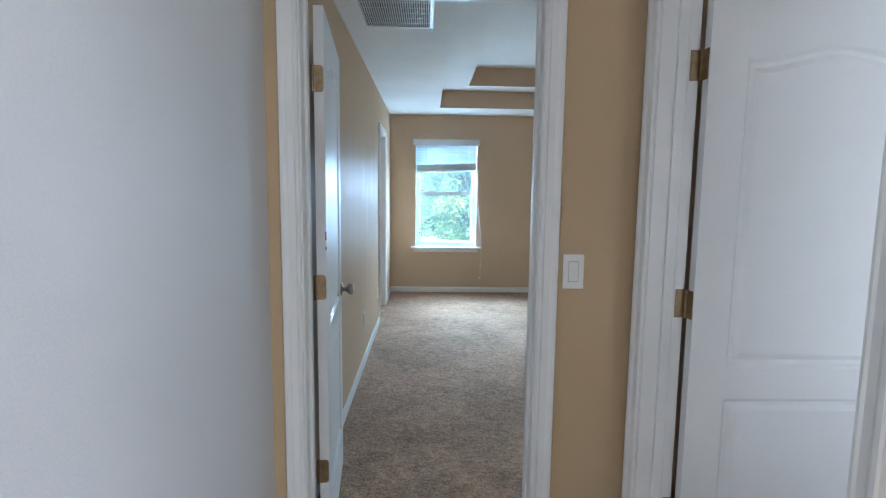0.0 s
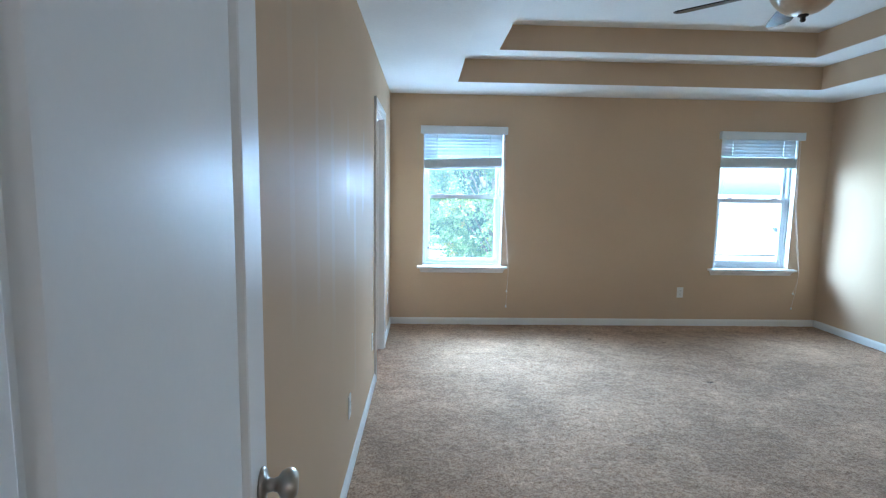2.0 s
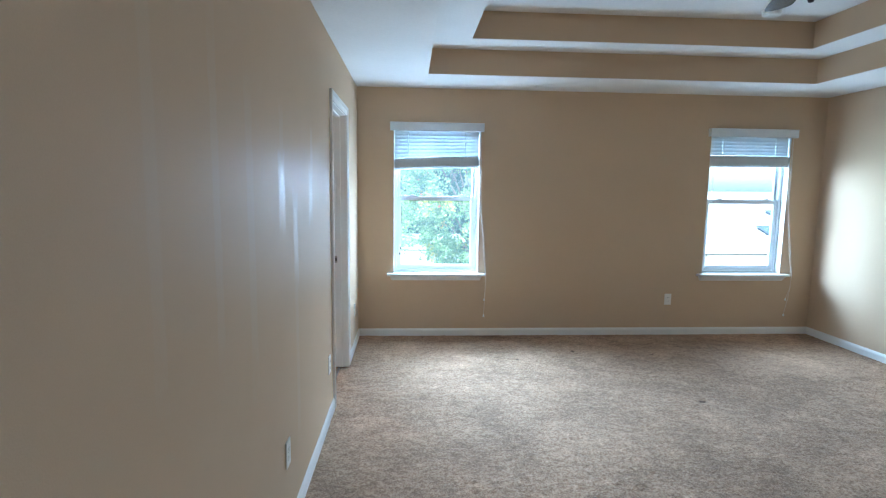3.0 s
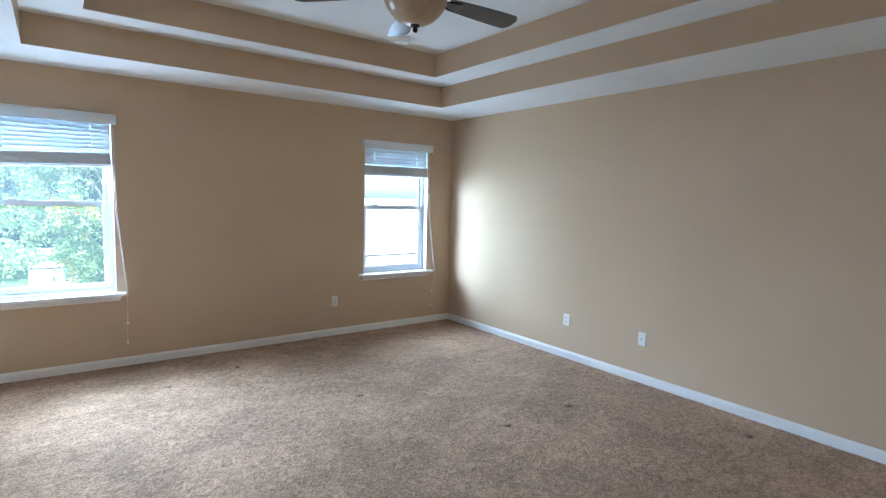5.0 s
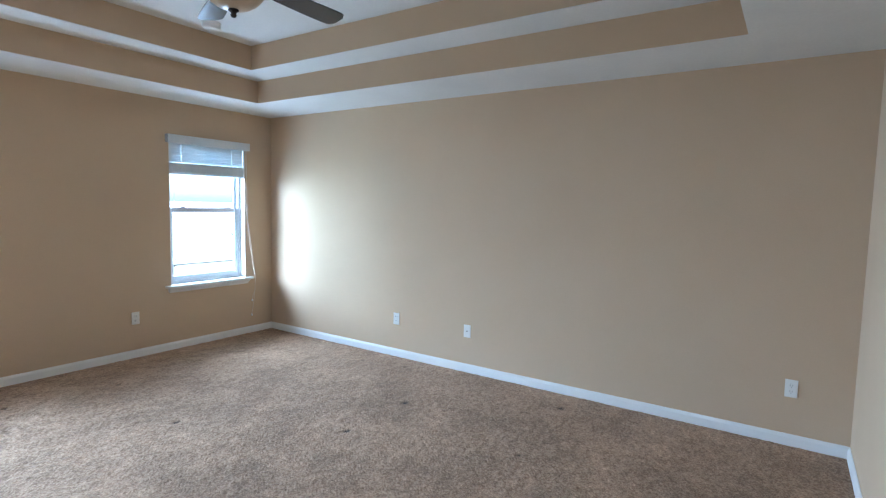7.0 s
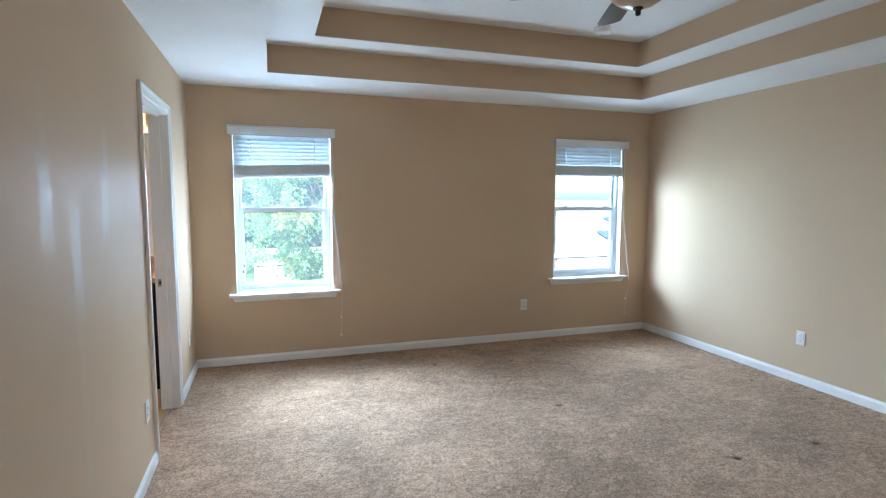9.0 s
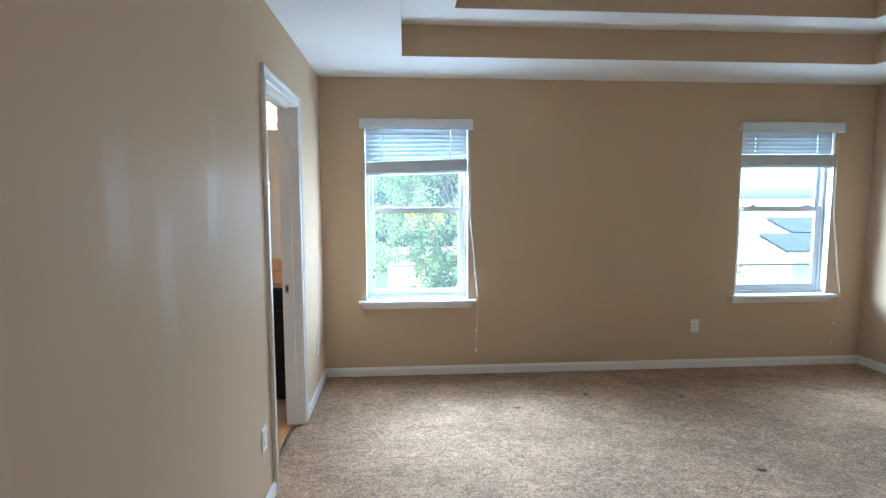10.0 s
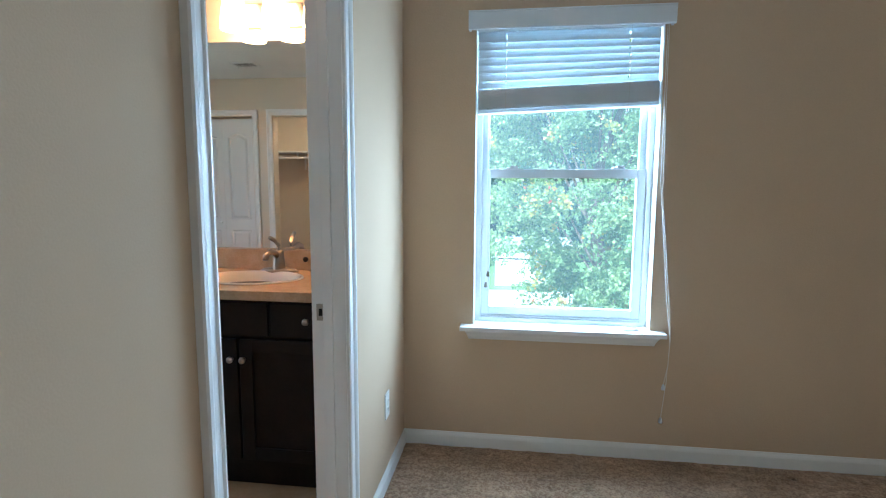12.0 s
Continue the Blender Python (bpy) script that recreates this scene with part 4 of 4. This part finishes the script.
part("finial", lathe([(0.0, -0.438), (0.024, -0.440), (0.026, -0.447), (0.014, -0.454), (0.012, -0.462), (0.015, -0.468), (0.010, -0.478), (0.0, -0.480)], 16), BRONZE, fan, "dark bronze finial", True)


def blade_bm():
    """A blade from its root outward along x, wider and rounded at the tip."""
    n, rows = 22, []
    for i in range(n + 1):
        s = i / n
        x = 0.20 + s * 0.46
        half = 0.050 + 0.022 * math.sin(min(s * 1.15, 1) * math.pi / 2)
        if s > 0.90:
            half *= math.sqrt(max(0.0, 1 - ((s - 0.90) / 0.10) ** 2)) * 0.55 + 0.45
        if s < 0.06:
            half *= 0.75 + 0.25 * s / 0.06
        rows.append((x, half))
    bm = bmesh.new()
    pts = [(x, h) for x, h in rows] + [(x, -h) for x, h in rows[::-1]]
    top = [bm.verts.new((x, y, 0.003)) for x, y in pts]
    low = [bm.verts.new((x, y, -0.003)) for x, y in pts]
    bm.faces.new(top)
    bm.faces.new(low[::-1])
    for i in range(len(pts)):
        j = (i + 1) % len(pts)
        bm.faces.new((top[j], top[i], low[i], low[j]))
    return bm


def bracket_bm():
    bm = bmesh.new()
    for x0, x1, h0, h1, za, zb in ((0.09, 0.16, 0.014, 0.016, 0.02, 0.002), (0.16, 0.26, 0.016, 0.036, 0.002, -0.004)):
        vs = [bm.verts.new(v) for v in ((x0, -h0, za), (x1, -h1, zb), (x1, h1, zb), (x0, h0, za), (x0, -h0, za - 0.007), (x1, -h1, zb - 0.005), (x1, h1, zb - 0.005), (x0, h0, za - 0.007))]
        for f in ((0, 1, 2, 3), (7, 6, 5, 4), (0, 4, 5, 1), (1, 5, 6, 2), (2, 6, 7, 3), (3, 7, 4, 0)):
            bm.faces.new([vs[i] for i in f])
    cylinder(bm, 0.036, -0.009, -0.0035, (0.255, 0, 0), segments=20)
    bmesh.ops.recalc_face_normals(bm, faces=bm.faces)
    return bm


bl, br = None, None
for k in range(5):
    m = pose(0, 0, -0.285, 0, 0, -5 + 72 * k) @ pose(0, 0, 0, -11, 2.0)
    if not bl:
        bl, br = part("blade", blade_bm(), BLADE, fan, "dark espresso wooden blade"), part("blade_bracket", bracket_bm(), BRONZE, fan)
        b2, r2 = bl, br
    else:
        b2, r2 = new("blade", bl.data), new("blade_bracket", br.data)
        tagged(b2, "dark espresso wooden blade")
        b2.parent = r2.parent = fan
    b2.matrix_local, r2.matrix_local = m, m

# ---- bathroom ----
VX0, VX1, VF = -2.30, -0.617, 6.74
van = thing("vanity_cabinet", "espresso-dark wooden bathroom vanity cabinet", "cabinet", pose(0, 0, 0))
part("body", boxes((VX0, VX1, VF + 0.02, N - 0.014, 0.12, 0.850), (VX0, VX1, VF + 0.08, N - 0.02, -0.004, 0.12)), ESPRESSO, van)


def front(name, x0, x1, z0, z1, knob, shaker):
    bm = bmesh.new()
    if shaker:
        box(bm, x0 + 0.05, x1 - 0.05, VF + 0.010, VF + 0.018, z0 + 0.05, z1 - 0.05)
    else:
        box(bm, x0, x1, VF, VF + 0.02, z0, z1, 0.004)
    d = part(name, bm, ESPRESSO, van)
    if shaker:
        for piece, r in (("stile", (x0, x0 + 0.055, z0, z1)), ("stile", (x1 - 0.055, x1, z0, z1)), ("rail", (x0 + 0.055, x1 - 0.055, z0, z0 + 0.055)), ("rail", (x0 + 0.055, x1 - 0.055, z1 - 0.055, z1))):
            part(piece, boxes((r[0], r[1], VF, VF + 0.02, r[2], r[3]), bevel=0.002), ESPRESSO, d)
    if knob:
        part("knob", lathe([(0.0, 0.0), (0.007, 0.0), (0.006, 0.010), (0.010, 0.016), (0.0145, 0.021), (0.013, 0.027), (0.0, 0.029)], 18, (knob[0], VF, knob[1]), pose(0, 0, 0, 90)), NICKEL, d, "brushed nickel knob", True)


front("drawer", -0.944, -0.635, 0.695, 0.838, (-0.787, 0.769), False)
front("drawer", -1.260, -0.960, 0.695, 0.838, None, False)
front("drawer", -1.590, -1.276, 0.695, 0.838, (-1.43, 0.769), False)
front("drawer", -2.285, -1.606, 0.695, 0.838, (-1.945, 0.769), False)
front("cabinet_door", -1.088, -0.635, 0.150, 0.680, (-1.066, 0.596), True)
front("cabinet_door", -1.590, -1.098, 0.150, 0.680, (-1.120, 0.596), True)
front("cabinet_door", -2.285, -1.600, 0.150, 0.680, (-1.65, 0.596), True)

SX, SY = -1.16, 7.0


def counter_bm():
    """A worktop slab with an oval hole for the basin."""
    bm = bmesh.new()
    k = 40
    x0, x1, y0, y1 = VX0, VX1 - 0.0, VF - 0.025, N - 0.014
    inner = [(SX + 0.235 * math.cos(2 * math.pi * i / k), SY + 0.165 * math.sin(2 * math.pi * i / k)) for i in range(k)]
    outer = []
    for i in range(k):
        a = 2 * math.pi * i / k
        c, s = math.cos(a), math.sin(a)
        t = min((x1 - SX) / c if c > 1e-6 else 1e9, (x0 - SX) / c if c < -1e-6 else 1e9, (y1 - SY) / s if s > 1e-6 else 1e9, (y0 - SY) / s if s < -1e-6 else 1e9)
        outer.append((SX + c * t, SY + s * t))
    for z, flip in ((0.891, False), (0.853, True)):
        a = [bm.verts.new((x, y, z)) for x, y in inner]
        b = [bm.verts.new((x, y, z)) for x, y in outer]
        for i in range(k):
            j = (i + 1) % k
            bm.faces.new((a[i], b[i], b[j], a[j]) if not flip else (a[j], b[j], b[i], a[i]))
    box(bm, x0, x1, y0 - 0.003, y0 + 0.01, 0.8515, 0.8925, 0.004)
    box(bm, x0, x0 + 0.55, y0, y1, 0.8515, 0.8922)
    box(bm, x1 - 0.06, x1, y0, y1, 0.8515, 0.8922)
    return bm


ct = thing("bathroom_countertop", "tan cultured-marble vanity top with a backsplash", "countertop", pose(0, 0, 0))
part("top", counter_bm(), TAN_STONE, ct)
part("backsplash", boxes((VX0, VX1, N - 0.034, N - 0.0145, 0.8915, 0.992), bevel=0.003), TAN_STONE, ct)
sk = thing("sink_basin", "oval white porcelain basin set in the vanity top", "sink", pose(SX, SY, 0.891))
part("bowl", lathe([(0.248, 0.0025), (0.245, 0.008), (0.236, 0.009), (0.228, 0.004), (0.21, -0.03), (0.17, -0.09), (0.10, -0.125), (0.025, -0.132), (0.0, -0.132)], 40), PORCELAIN, sk, smooth=True).scale = (1, 0.70, 1)
part("drain", lathe([(0.0, -0.1285), (0.02, -0.1285), (0.022, -0.131), (0.0, -0.131)], 16), NICKEL, sk, "metal drain ring")
fc = thing("faucet", "brushed nickel single-lever bathroom faucet", "faucet", pose(SX + 0.05, 7.19, 0.892))
fc.scale = (1.25, 1.25, 1.25)
part("base", lathe([(0.0, 0.0), (0.055, 0.0), (0.056, 0.006), (0.045, 0.014), (0.0, 0.016)], 28), NICKEL, fc, smooth=True).scale = (1.4, 0.5, 1)
part("body", lathe([(0.026, 0.012), (0.024, 0.03), (0.021, 0.06), (0.020, 0.085), (0.0, 0.09)], 20), NICKEL, fc, smooth=True)
part("spout", tube([(0, 0, 0.055), (0, -0.03, 0.078), (0, -0.07, 0.088), (0, -0.105, 0.078), (0, -0.115, 0.062)], 0.0115, 12), NICKEL, fc, smooth=True)
part("lever", tube([(0, 0, 0.085), (0.0, 0.004, 0.105), (-0.004, -0.025, 0.128), (-0.008, -0.055, 0.140)], 0.008, 10), NICKEL, fc, smooth=True)
kb = thing("backsplash_knob", "small dark round knob on the backsplash", "knob", pose(-0.99, N - 0.034, 0.950, 90))
part("knob", lathe([(0.0, 0.0), (0.006, 0.0), (0.006, 0.008), (0.013, 0.012), (0.013, 0.020), (0.009, 0.024), (0.0, 0.025)], 18), BRONZE, kb, smooth=True)
mr = thing("wall_mirror", "large frameless bathroom mirror above the vanity", "mirror", pose(0, 0, 0))
part("glass", boxes((-2.28, -0.63, N - 0.020, N - 0.014, 1.000, 2.018)), MIRROR, mr)
vl = thing("vanity_light", "brushed nickel vanity light with three frosted glass shades", "wall lamp", pose(0, 0, 0.0))
part("back_bar", boxes((-1.37, -0.79, N - 0.036, N - 0.012, 2.075, 2.19), bevel=0.006), NICKEL, vl, "brushed nickel back plate")
for x in (-1.285, -1.082, -0.880):
    arm = part("arm", tube([(x, N - 0.034, 2.15), (x, N - 0.07, 2.17), (x, N - 0.105, 2.20), (x, N - 0.115, 2.225)], 0.007, 8), NICKEL, vl, smooth=True)
    part("socket", lathe([(0.0, 2.235), (0.022, 2.232), (0.026, 2.20), (0.0, 2.20)], 16, (x, N - 0.115, 0)), NICKEL, vl, smooth=True)
    part("shade", lathe([(0.022, 2.215), (0.036, 2.205), (0.046, 2.175), (0.055, 2.13), (0.061, 2.08), (0.062, 2.045), (0.059, 2.045), (0.052, 2.13), (0.033, 2.20), (0.022, 2.21)], 28, (x, N - 0.115, 0)), LAMP_GLASS, vl, "lit frosted glass bell shade", True)
# unseen dome, added so that the closet reads as lit in the mirror
cdome = thing("closet_fill_dome", "small unseen glowing dome added to light the closet", "ceiling lamp", pose(-1.95, 4.05, CEIL))
part("base", lathe([(0.0, -0.001), (0.10, -0.001), (0.10, -0.015), (0.0, -0.015)], 24), NICKEL, cdome)
part("dome", lathe([(0.092, -0.015), (0.085, -0.045), (0.06, -0.07), (0.0, -0.082)], 24), CLOSET_GLOW, cdome, "glowing dome that fills the closet with light", True)
shelf = thing("closet_shelf", "white closet shelf with a hanging rod below", "closet shelf", pose(0, 3.3, 1.72))
part("board", boxes((-2.9, -1.2, 0.0, 0.30, 0.0, 0.018), bevel=0.003), TRIM, shelf)
part("rod", tube([(-2.9, 0.25, -0.06), (-1.2, 0.25, -0.06)], 0.015, 12), TRIM, shelf)
for x in (-2.6, -1.9, -1.3):
    part("bracket", boxes((x, x + 0.02, 0.0, 0.27, -0.012, 0.0), (x, x + 0.02, 0.0, 0.012, -0.2, -0.012), (x, x + 0.02, 0.24, 0.26, -0.08, -0.012)), TRIM, shelf)
grille("bath_exhaust_vent", "small white vent in the bathroom ceiling", -2.58, -2.34, 4.93, 5.11, 12, 1)
cd = thing("closet_door", "white moulded bifold closet door, closed", "door", pose(BD[0][0], BS - 0.06, 0.01))
cw = BD[0][1] - BD[0][0]
half = cw / 2 - 0.002
for k in range(2):
    fl = part("leaf", moulded_leaf(half, 2.015, 0.03, [(0.06, half - 0.06, 0.93, 1.83, 0.035), (0.06, half - 0.06, 0.16, 0.82, 0.0)]), DOOR_PAINT, cd, "white bifold leaf with an arched upper panel")
    fl.location = (k * cw / 2 + 0.001, 0, 0)
part("knob", lathe([(0.0, 0.0), (0.009, 0.0), (0.007, 0.012), (0.016, 0.022), (0.014, 0.030), (0.0, 0.032)], 18, (cw / 2 - 0.05, 0.03, 0.90), pose(0, 0, 0, -90)), PLASTIC, cd, "small white knob", True)
structure("trim", boxes((W - 0.078, W - 0.058, BATH[0], BATH[1], -0.004, 0.005), bevel=0.002), NICKEL, "thin metal threshold strip in the bathroom doorway", "threshold")

# ---- outside ----
GZ = -3.0
gm = bmesh.new()
box(gm, -1500, 1500, -1500, 1500, GZ - 0.3, GZ)
structure("ground", gm, GRASS, "sunlit green lawn", "lawn")
structure("pavement", boxes((-7.0, 3.2, 22.0, 26.4, GZ - 0.1, GZ + 0.03), bevel=0.01), CONCRETE, "pale concrete drive and path", "pavement")
structure("pavement", boxes((6.0, 30.0, 16.0, 20.5, GZ - 0.1, GZ + 0.03), bevel=0.01), CONCRETE, "pale concrete patio", "pavement")


def neighbour():
    h = thing("neighbour_house", "cream single-storey house with a grey shingle roof", "house", pose(0, 0, GZ))
    x0, x1, y0, y1, eave, ridge = 8.5, 30.0, 20.6, 32.0, 2.55, 4.35
    yr = (y0 + y1) / 2
    part("wall", boxes((x0, 14.0, y0, y0 + 0.2, 0, eave), (15.0, x1, y0, y0 + 0.2, 0, eave), (14.0, 15.0, y0, y0 + 0.2, 0, 1.0), (14.0, 15.0, y0, y0 + 0.2, 2.2, eave), (x0, x0 + 0.2, y0 + 0.2, y1, 0, eave), (x1 - 0.2, x1, y0 + 0.2, y1, 0, eave), (x0 + 0.2, x1 - 0.2, y1 - 0.2, y1, 0, eave)), STUCCO, h)
    rf = bmesh.new()
    ov, slope = 0.6, (ridge - eave) / (yr - y0)
    rows = 14
    for s in (-1, 1):
        for i in range(rows):
            a, b = i / rows, (i + 1) / rows
            ye, yt = (y0 - ov, yr) if s < 0 else (y1 + ov, yr)
            ya, yb = ye + (yt - ye) * a, ye + (yt - ye) * b
            za, zb = eave - ov * slope + (ridge - eave + ov * slope) * a, eave - ov * slope + (ridge - eave + ov * slope) * b
            vs = [rf.verts.new(v) for v in ((x0 - ov, ya, za + 0.06), (x1 + ov, ya, za + 0.06), (x1 + ov, yb, zb + 0.03), (x0 - ov, yb, zb + 0.03), (x0 - ov, ya, za), (x1 + ov, ya, za), (x1 + ov, yb, zb - 0.03), (x0 - ov, yb, zb - 0.03))]
            for f in ((0, 1, 2, 3), (7, 6, 5, 4), (0, 4, 5, 1), (1, 5, 6, 2), (2, 6, 7, 3), (3, 7, 4, 0)):
                rf.faces.new([vs[k] for k in f])
    bmesh.ops.recalc_face_normals(rf, faces=rf.faces)
    roof = part("roof", rf, SHINGLE, h, "grey shingle roof")
    for gx in (x0, x1 - 0.2):
        g = bmesh.new()
        vs = [g.verts.new(v) for v in ((gx, y0, eave), (gx, y1, eave), (gx, yr, ridge), (gx + 0.2, y0, eave), (gx + 0.2, y1, eave), (gx + 0.2, yr, ridge))]
        for f in ((0, 1, 2), (5, 4, 3), (0, 3, 4, 1), (1, 4, 5, 2), (2, 5, 3, 0)):
            g.faces.new([vs[k] for k in f])
        part("gable", g, STUCCO, h)
    part("fascia", boxes((x0 - ov, x1 + ov, y0 - ov - 0.03, y0 - ov, eave - ov * slope - 0.14, eave - ov * slope + 0.04)), SIDING, h, "white fascia board")
    w = part("window", frame_ring(14.0, 15.0, 1.0, 2.2, y0 + 0.02, y0 + 0.1, 0.06), VINYL, h, "white-framed window")
    part("pane", boxes((14.05, 14.95, y0 + 0.05, y0 + 0.06, 1.05, 2.15)), PALE_PANE, w)
    th = math.atan(slope)
    first = None
    for gx0, gy0, nx, ny in ((13.6, 20.35, 6, 1), (15.1, 22.05, 5, 1)):
        for i in range(nx):
            if first is None:
                bm = boxes((0, 0.98, 0, 1.62, 0.0, 0.04), bevel=0.004)
                ob = first = part("solar_panel", bm, SOLAR, roof, "dark blue solar panel")
            else:
                ob = new("solar_panel", first.data)
                ob.parent = roof
                tagged(ob, "dark blue solar panel")
            ob.matrix_local = pose(gx0 + i * 1.0, gy0, eave + (gy0 - y0) * slope + 0.12, math.degrees(th))
    return h


neighbour()
sh = thing("garden_shed", "small white shed with a flat overhanging roof", "shed", pose(-0.62, 27.6, GZ))
part("wall", boxes((0, 3.0, 0, 2.4, 0, 1.8), bevel=0.01), SIDING, sh)
part("roof", boxes((-0.55, 3.3, -0.3, 2.7, 1.8, 1.92), bevel=0.01), SHINGLE, sh, "grey flat roof")
cb = thing("overhead_cable", "black overhead cable strung between houses", "cable", pose(0, 0, 0))
part("cable", tube([(-20 + i * 5, 15.0, -0.15 + 0.0035 * (i * 5 - 28) ** 2 * 0.3) for i in range(14)], 0.02, 6), BLACK, cb)
pc = thing("patio_chair", "folding metal patio chair on the concrete", "chair", pose(14.2, 17.8, GZ + 0.03, 0, 0, 30))
part("seat", boxes((-0.25, 0.25, -0.25, 0.25, 0.40, 0.43), bevel=0.008), BLACK, pc)
part("backrest", boxes((-0.25, 0.25, 0.23, 0.26, 0.55, 0.95), bevel=0.008), BLACK, pc)
for x in (-0.24, 0.24):
    part("leg", tube([(x, -0.28, 0.0), (x, -0.22, 0.42), (x, -0.2, 0.65), (x, 0.24, 0.66)], 0.014), BLACK, pc)
    part("leg", tube([(x, 0.34, 0.0), (x, 0.24, 0.42), (x, 0.25, 0.95)], 0.014), BLACK, pc)


def limb(bm, a, b, r0, r1, segments=8):
    a, b = Vector(a), Vector(b)
    q = (b - a).to_track_quat("Z", "Y")
    rows = [[bm.verts.new(p + q @ Vector((r * math.cos(2 * math.pi * k / segments), r * math.sin(2 * math.pi * k / segments), 0))) for k in range(segments)] for p, r in ((a, r0), (b, r1))]
    for k in range(segments):
        bm.faces.new((rows[0][k], rows[0][(k + 1) % segments], rows[1][(k + 1) % segments], rows[1][k]))


def leaf_mesh(name, pos, d, size, rng):
    """Single bent leaves at pos that point along d."""
    n = len(pos)
    e = np.cross(d, rng.normal(size=(n, 3)))
    e /= np.linalg.norm(e, axis=1)[:, None]
    f = np.cross(d, e)
    s = size * rng.uniform(0.55, 1.3, n)[:, None]
    verts = np.stack((pos, pos + d * s * 0.45 + e * s * 0.42 + f * s * 0.12, pos + d * s, pos + d * s * 0.45 - e * s * 0.42 + f * s * 0.12), 1).reshape(-1, 3)
    i = np.arange(n) * 4
    faces = np.concatenate((np.stack((i, i + 1, i + 2), 1), np.stack((i, i + 2, i + 3), 1)))
    me = bpy.data.meshes.new(name)
    me.from_pydata(verts.tolist(), [], faces.tolist())
    return me


def tree(name, label, at, radii, centre_z, boughs, twigs, per_twig, size, mat, seed, reach=1.0, tips=None):
    """A tapered trunk with limbs; each bough spreads twigs that carry single leaves, thinner towards the tip."""
    rng = np.random.default_rng(seed)
    t = thing(name, label, "tree", pose(*at))
    bm = bmesh.new()
    top = centre_z + radii[2] * 0.7
    path = [Vector((rng.normal() * 0.06 * i, rng.normal() * 0.06 * i, top * i / 6)) for i in range(7)]
    for i in range(6):
        limb(bm, path[i], path[i + 1], 0.20 * (1 - i / 6.6), 0.20 * (1 - (i + 1) / 6.6))
    pos, way, end_pos, end_way = [], [], [], []
    made = 0
    while made < boughs:
        v = rng.normal(size=3)
        v = v / np.linalg.norm(v) * rng.uniform(0.15, 1.0) ** 0.45
        if v[2] < -0.30 and v[0] < -0.42:
            continue
        made += 1
        c = np.array((v[0] * radii[0], v[1] * radii[1], centre_z + v[2] * radii[2]))
        k = min(5, max(2, int(c[2] / top * 6 * 0.7)))
        root = np.array(path[k][:])
        out = (c - root) / np.linalg.norm(c - root)
        if made % 9 == 0 and c[2] > centre_z - 0.5 * radii[2]:
            mid = path[k].lerp(Vector(c), 0.5) + Vector((0, 0, 0.12))
            limb(bm, path[k], mid, 0.032, 0.018, 6)
            limb(bm, mid, Vector(c), 0.018, 0.006, 6)
        turning = tips and rng.uniform() < 0.28
        for _ in range(twigs):
            w = out * 0.9 + rng.normal(size=3) * 0.7 + np.array((0, 0, 0.25))
            w /= np.linalg.norm(w)
            length = reach * rng.uniform(0.5, 1.1)
            s = rng.uniform(0, 1, per_twig) ** 0.8
            p = c + w * (s * length)[:, None] + rng.normal(size=(per_twig, 3)) * (0.17 * reach * (1.15 - s))[:, None] - np.array((0, 0, 0.18 * reach)) * (s ** 2)[:, None]
            d = rng.normal(size=(per_twig, 3)) * 0.8 + w * 0.5 + np.array((0, 0, -0.45))
            d /= np.linalg.norm(d, axis=1)[:, None]
            far = s > 0.62 if turning else np.zeros(per_twig, bool)
            pos.append(p[~far])
            way.append(d[~far])
            end_pos.append(p[far])
            end_way.append(d[far])
    part("trunk", bm, BARK, t, "brown bark trunk with spreading limbs")
    me = leaf_mesh("crown", np.concatenate(pos), np.concatenate(way), size, rng)
    me.materials.append(mat)
    new("crown", me).parent = t
    if tips:
        me = leaf_mesh("turning_leaves", np.concatenate(end_pos), np.concatenate(end_way), size, rng)
        me.materials.append(tips)
        ob = new("turning_leaves", me)
        ob.parent = t
        tagged(ob, "yellow, orange and red leaves at the tips")
    return t


tree("maple_tree", "leafy green maple with a few yellow and red tips", (1.9, 14.6, GZ), (3.1, 2.4, 3.9), 4.3, 240, 9, 72, 0.060, LEAVES, 3, 0.72, TURNING)
tree("garden_tree", "dense green tree beyond the lawn", (-7.5, 33.0, GZ), (5.0, 3.0, 4.5), 5.2, 130, 6, 22, 0.34, FAR_LEAVES, 5, 1.8)
tree("garden_tree", "dense green tree beyond the lawn", (3.0, 38.0, GZ), (5.5, 3.0, 5.0), 5.6, 130, 6, 22, 0.36, FAR_LEAVES, 8, 1.8)
tree("garden_tree", "dense green tree beyond the lawn", (-1.5, 44.0, GZ), (5.5, 3.0, 5.5), 6.2, 130, 6, 20, 0.4, FAR_LEAVES, 9, 2.0)
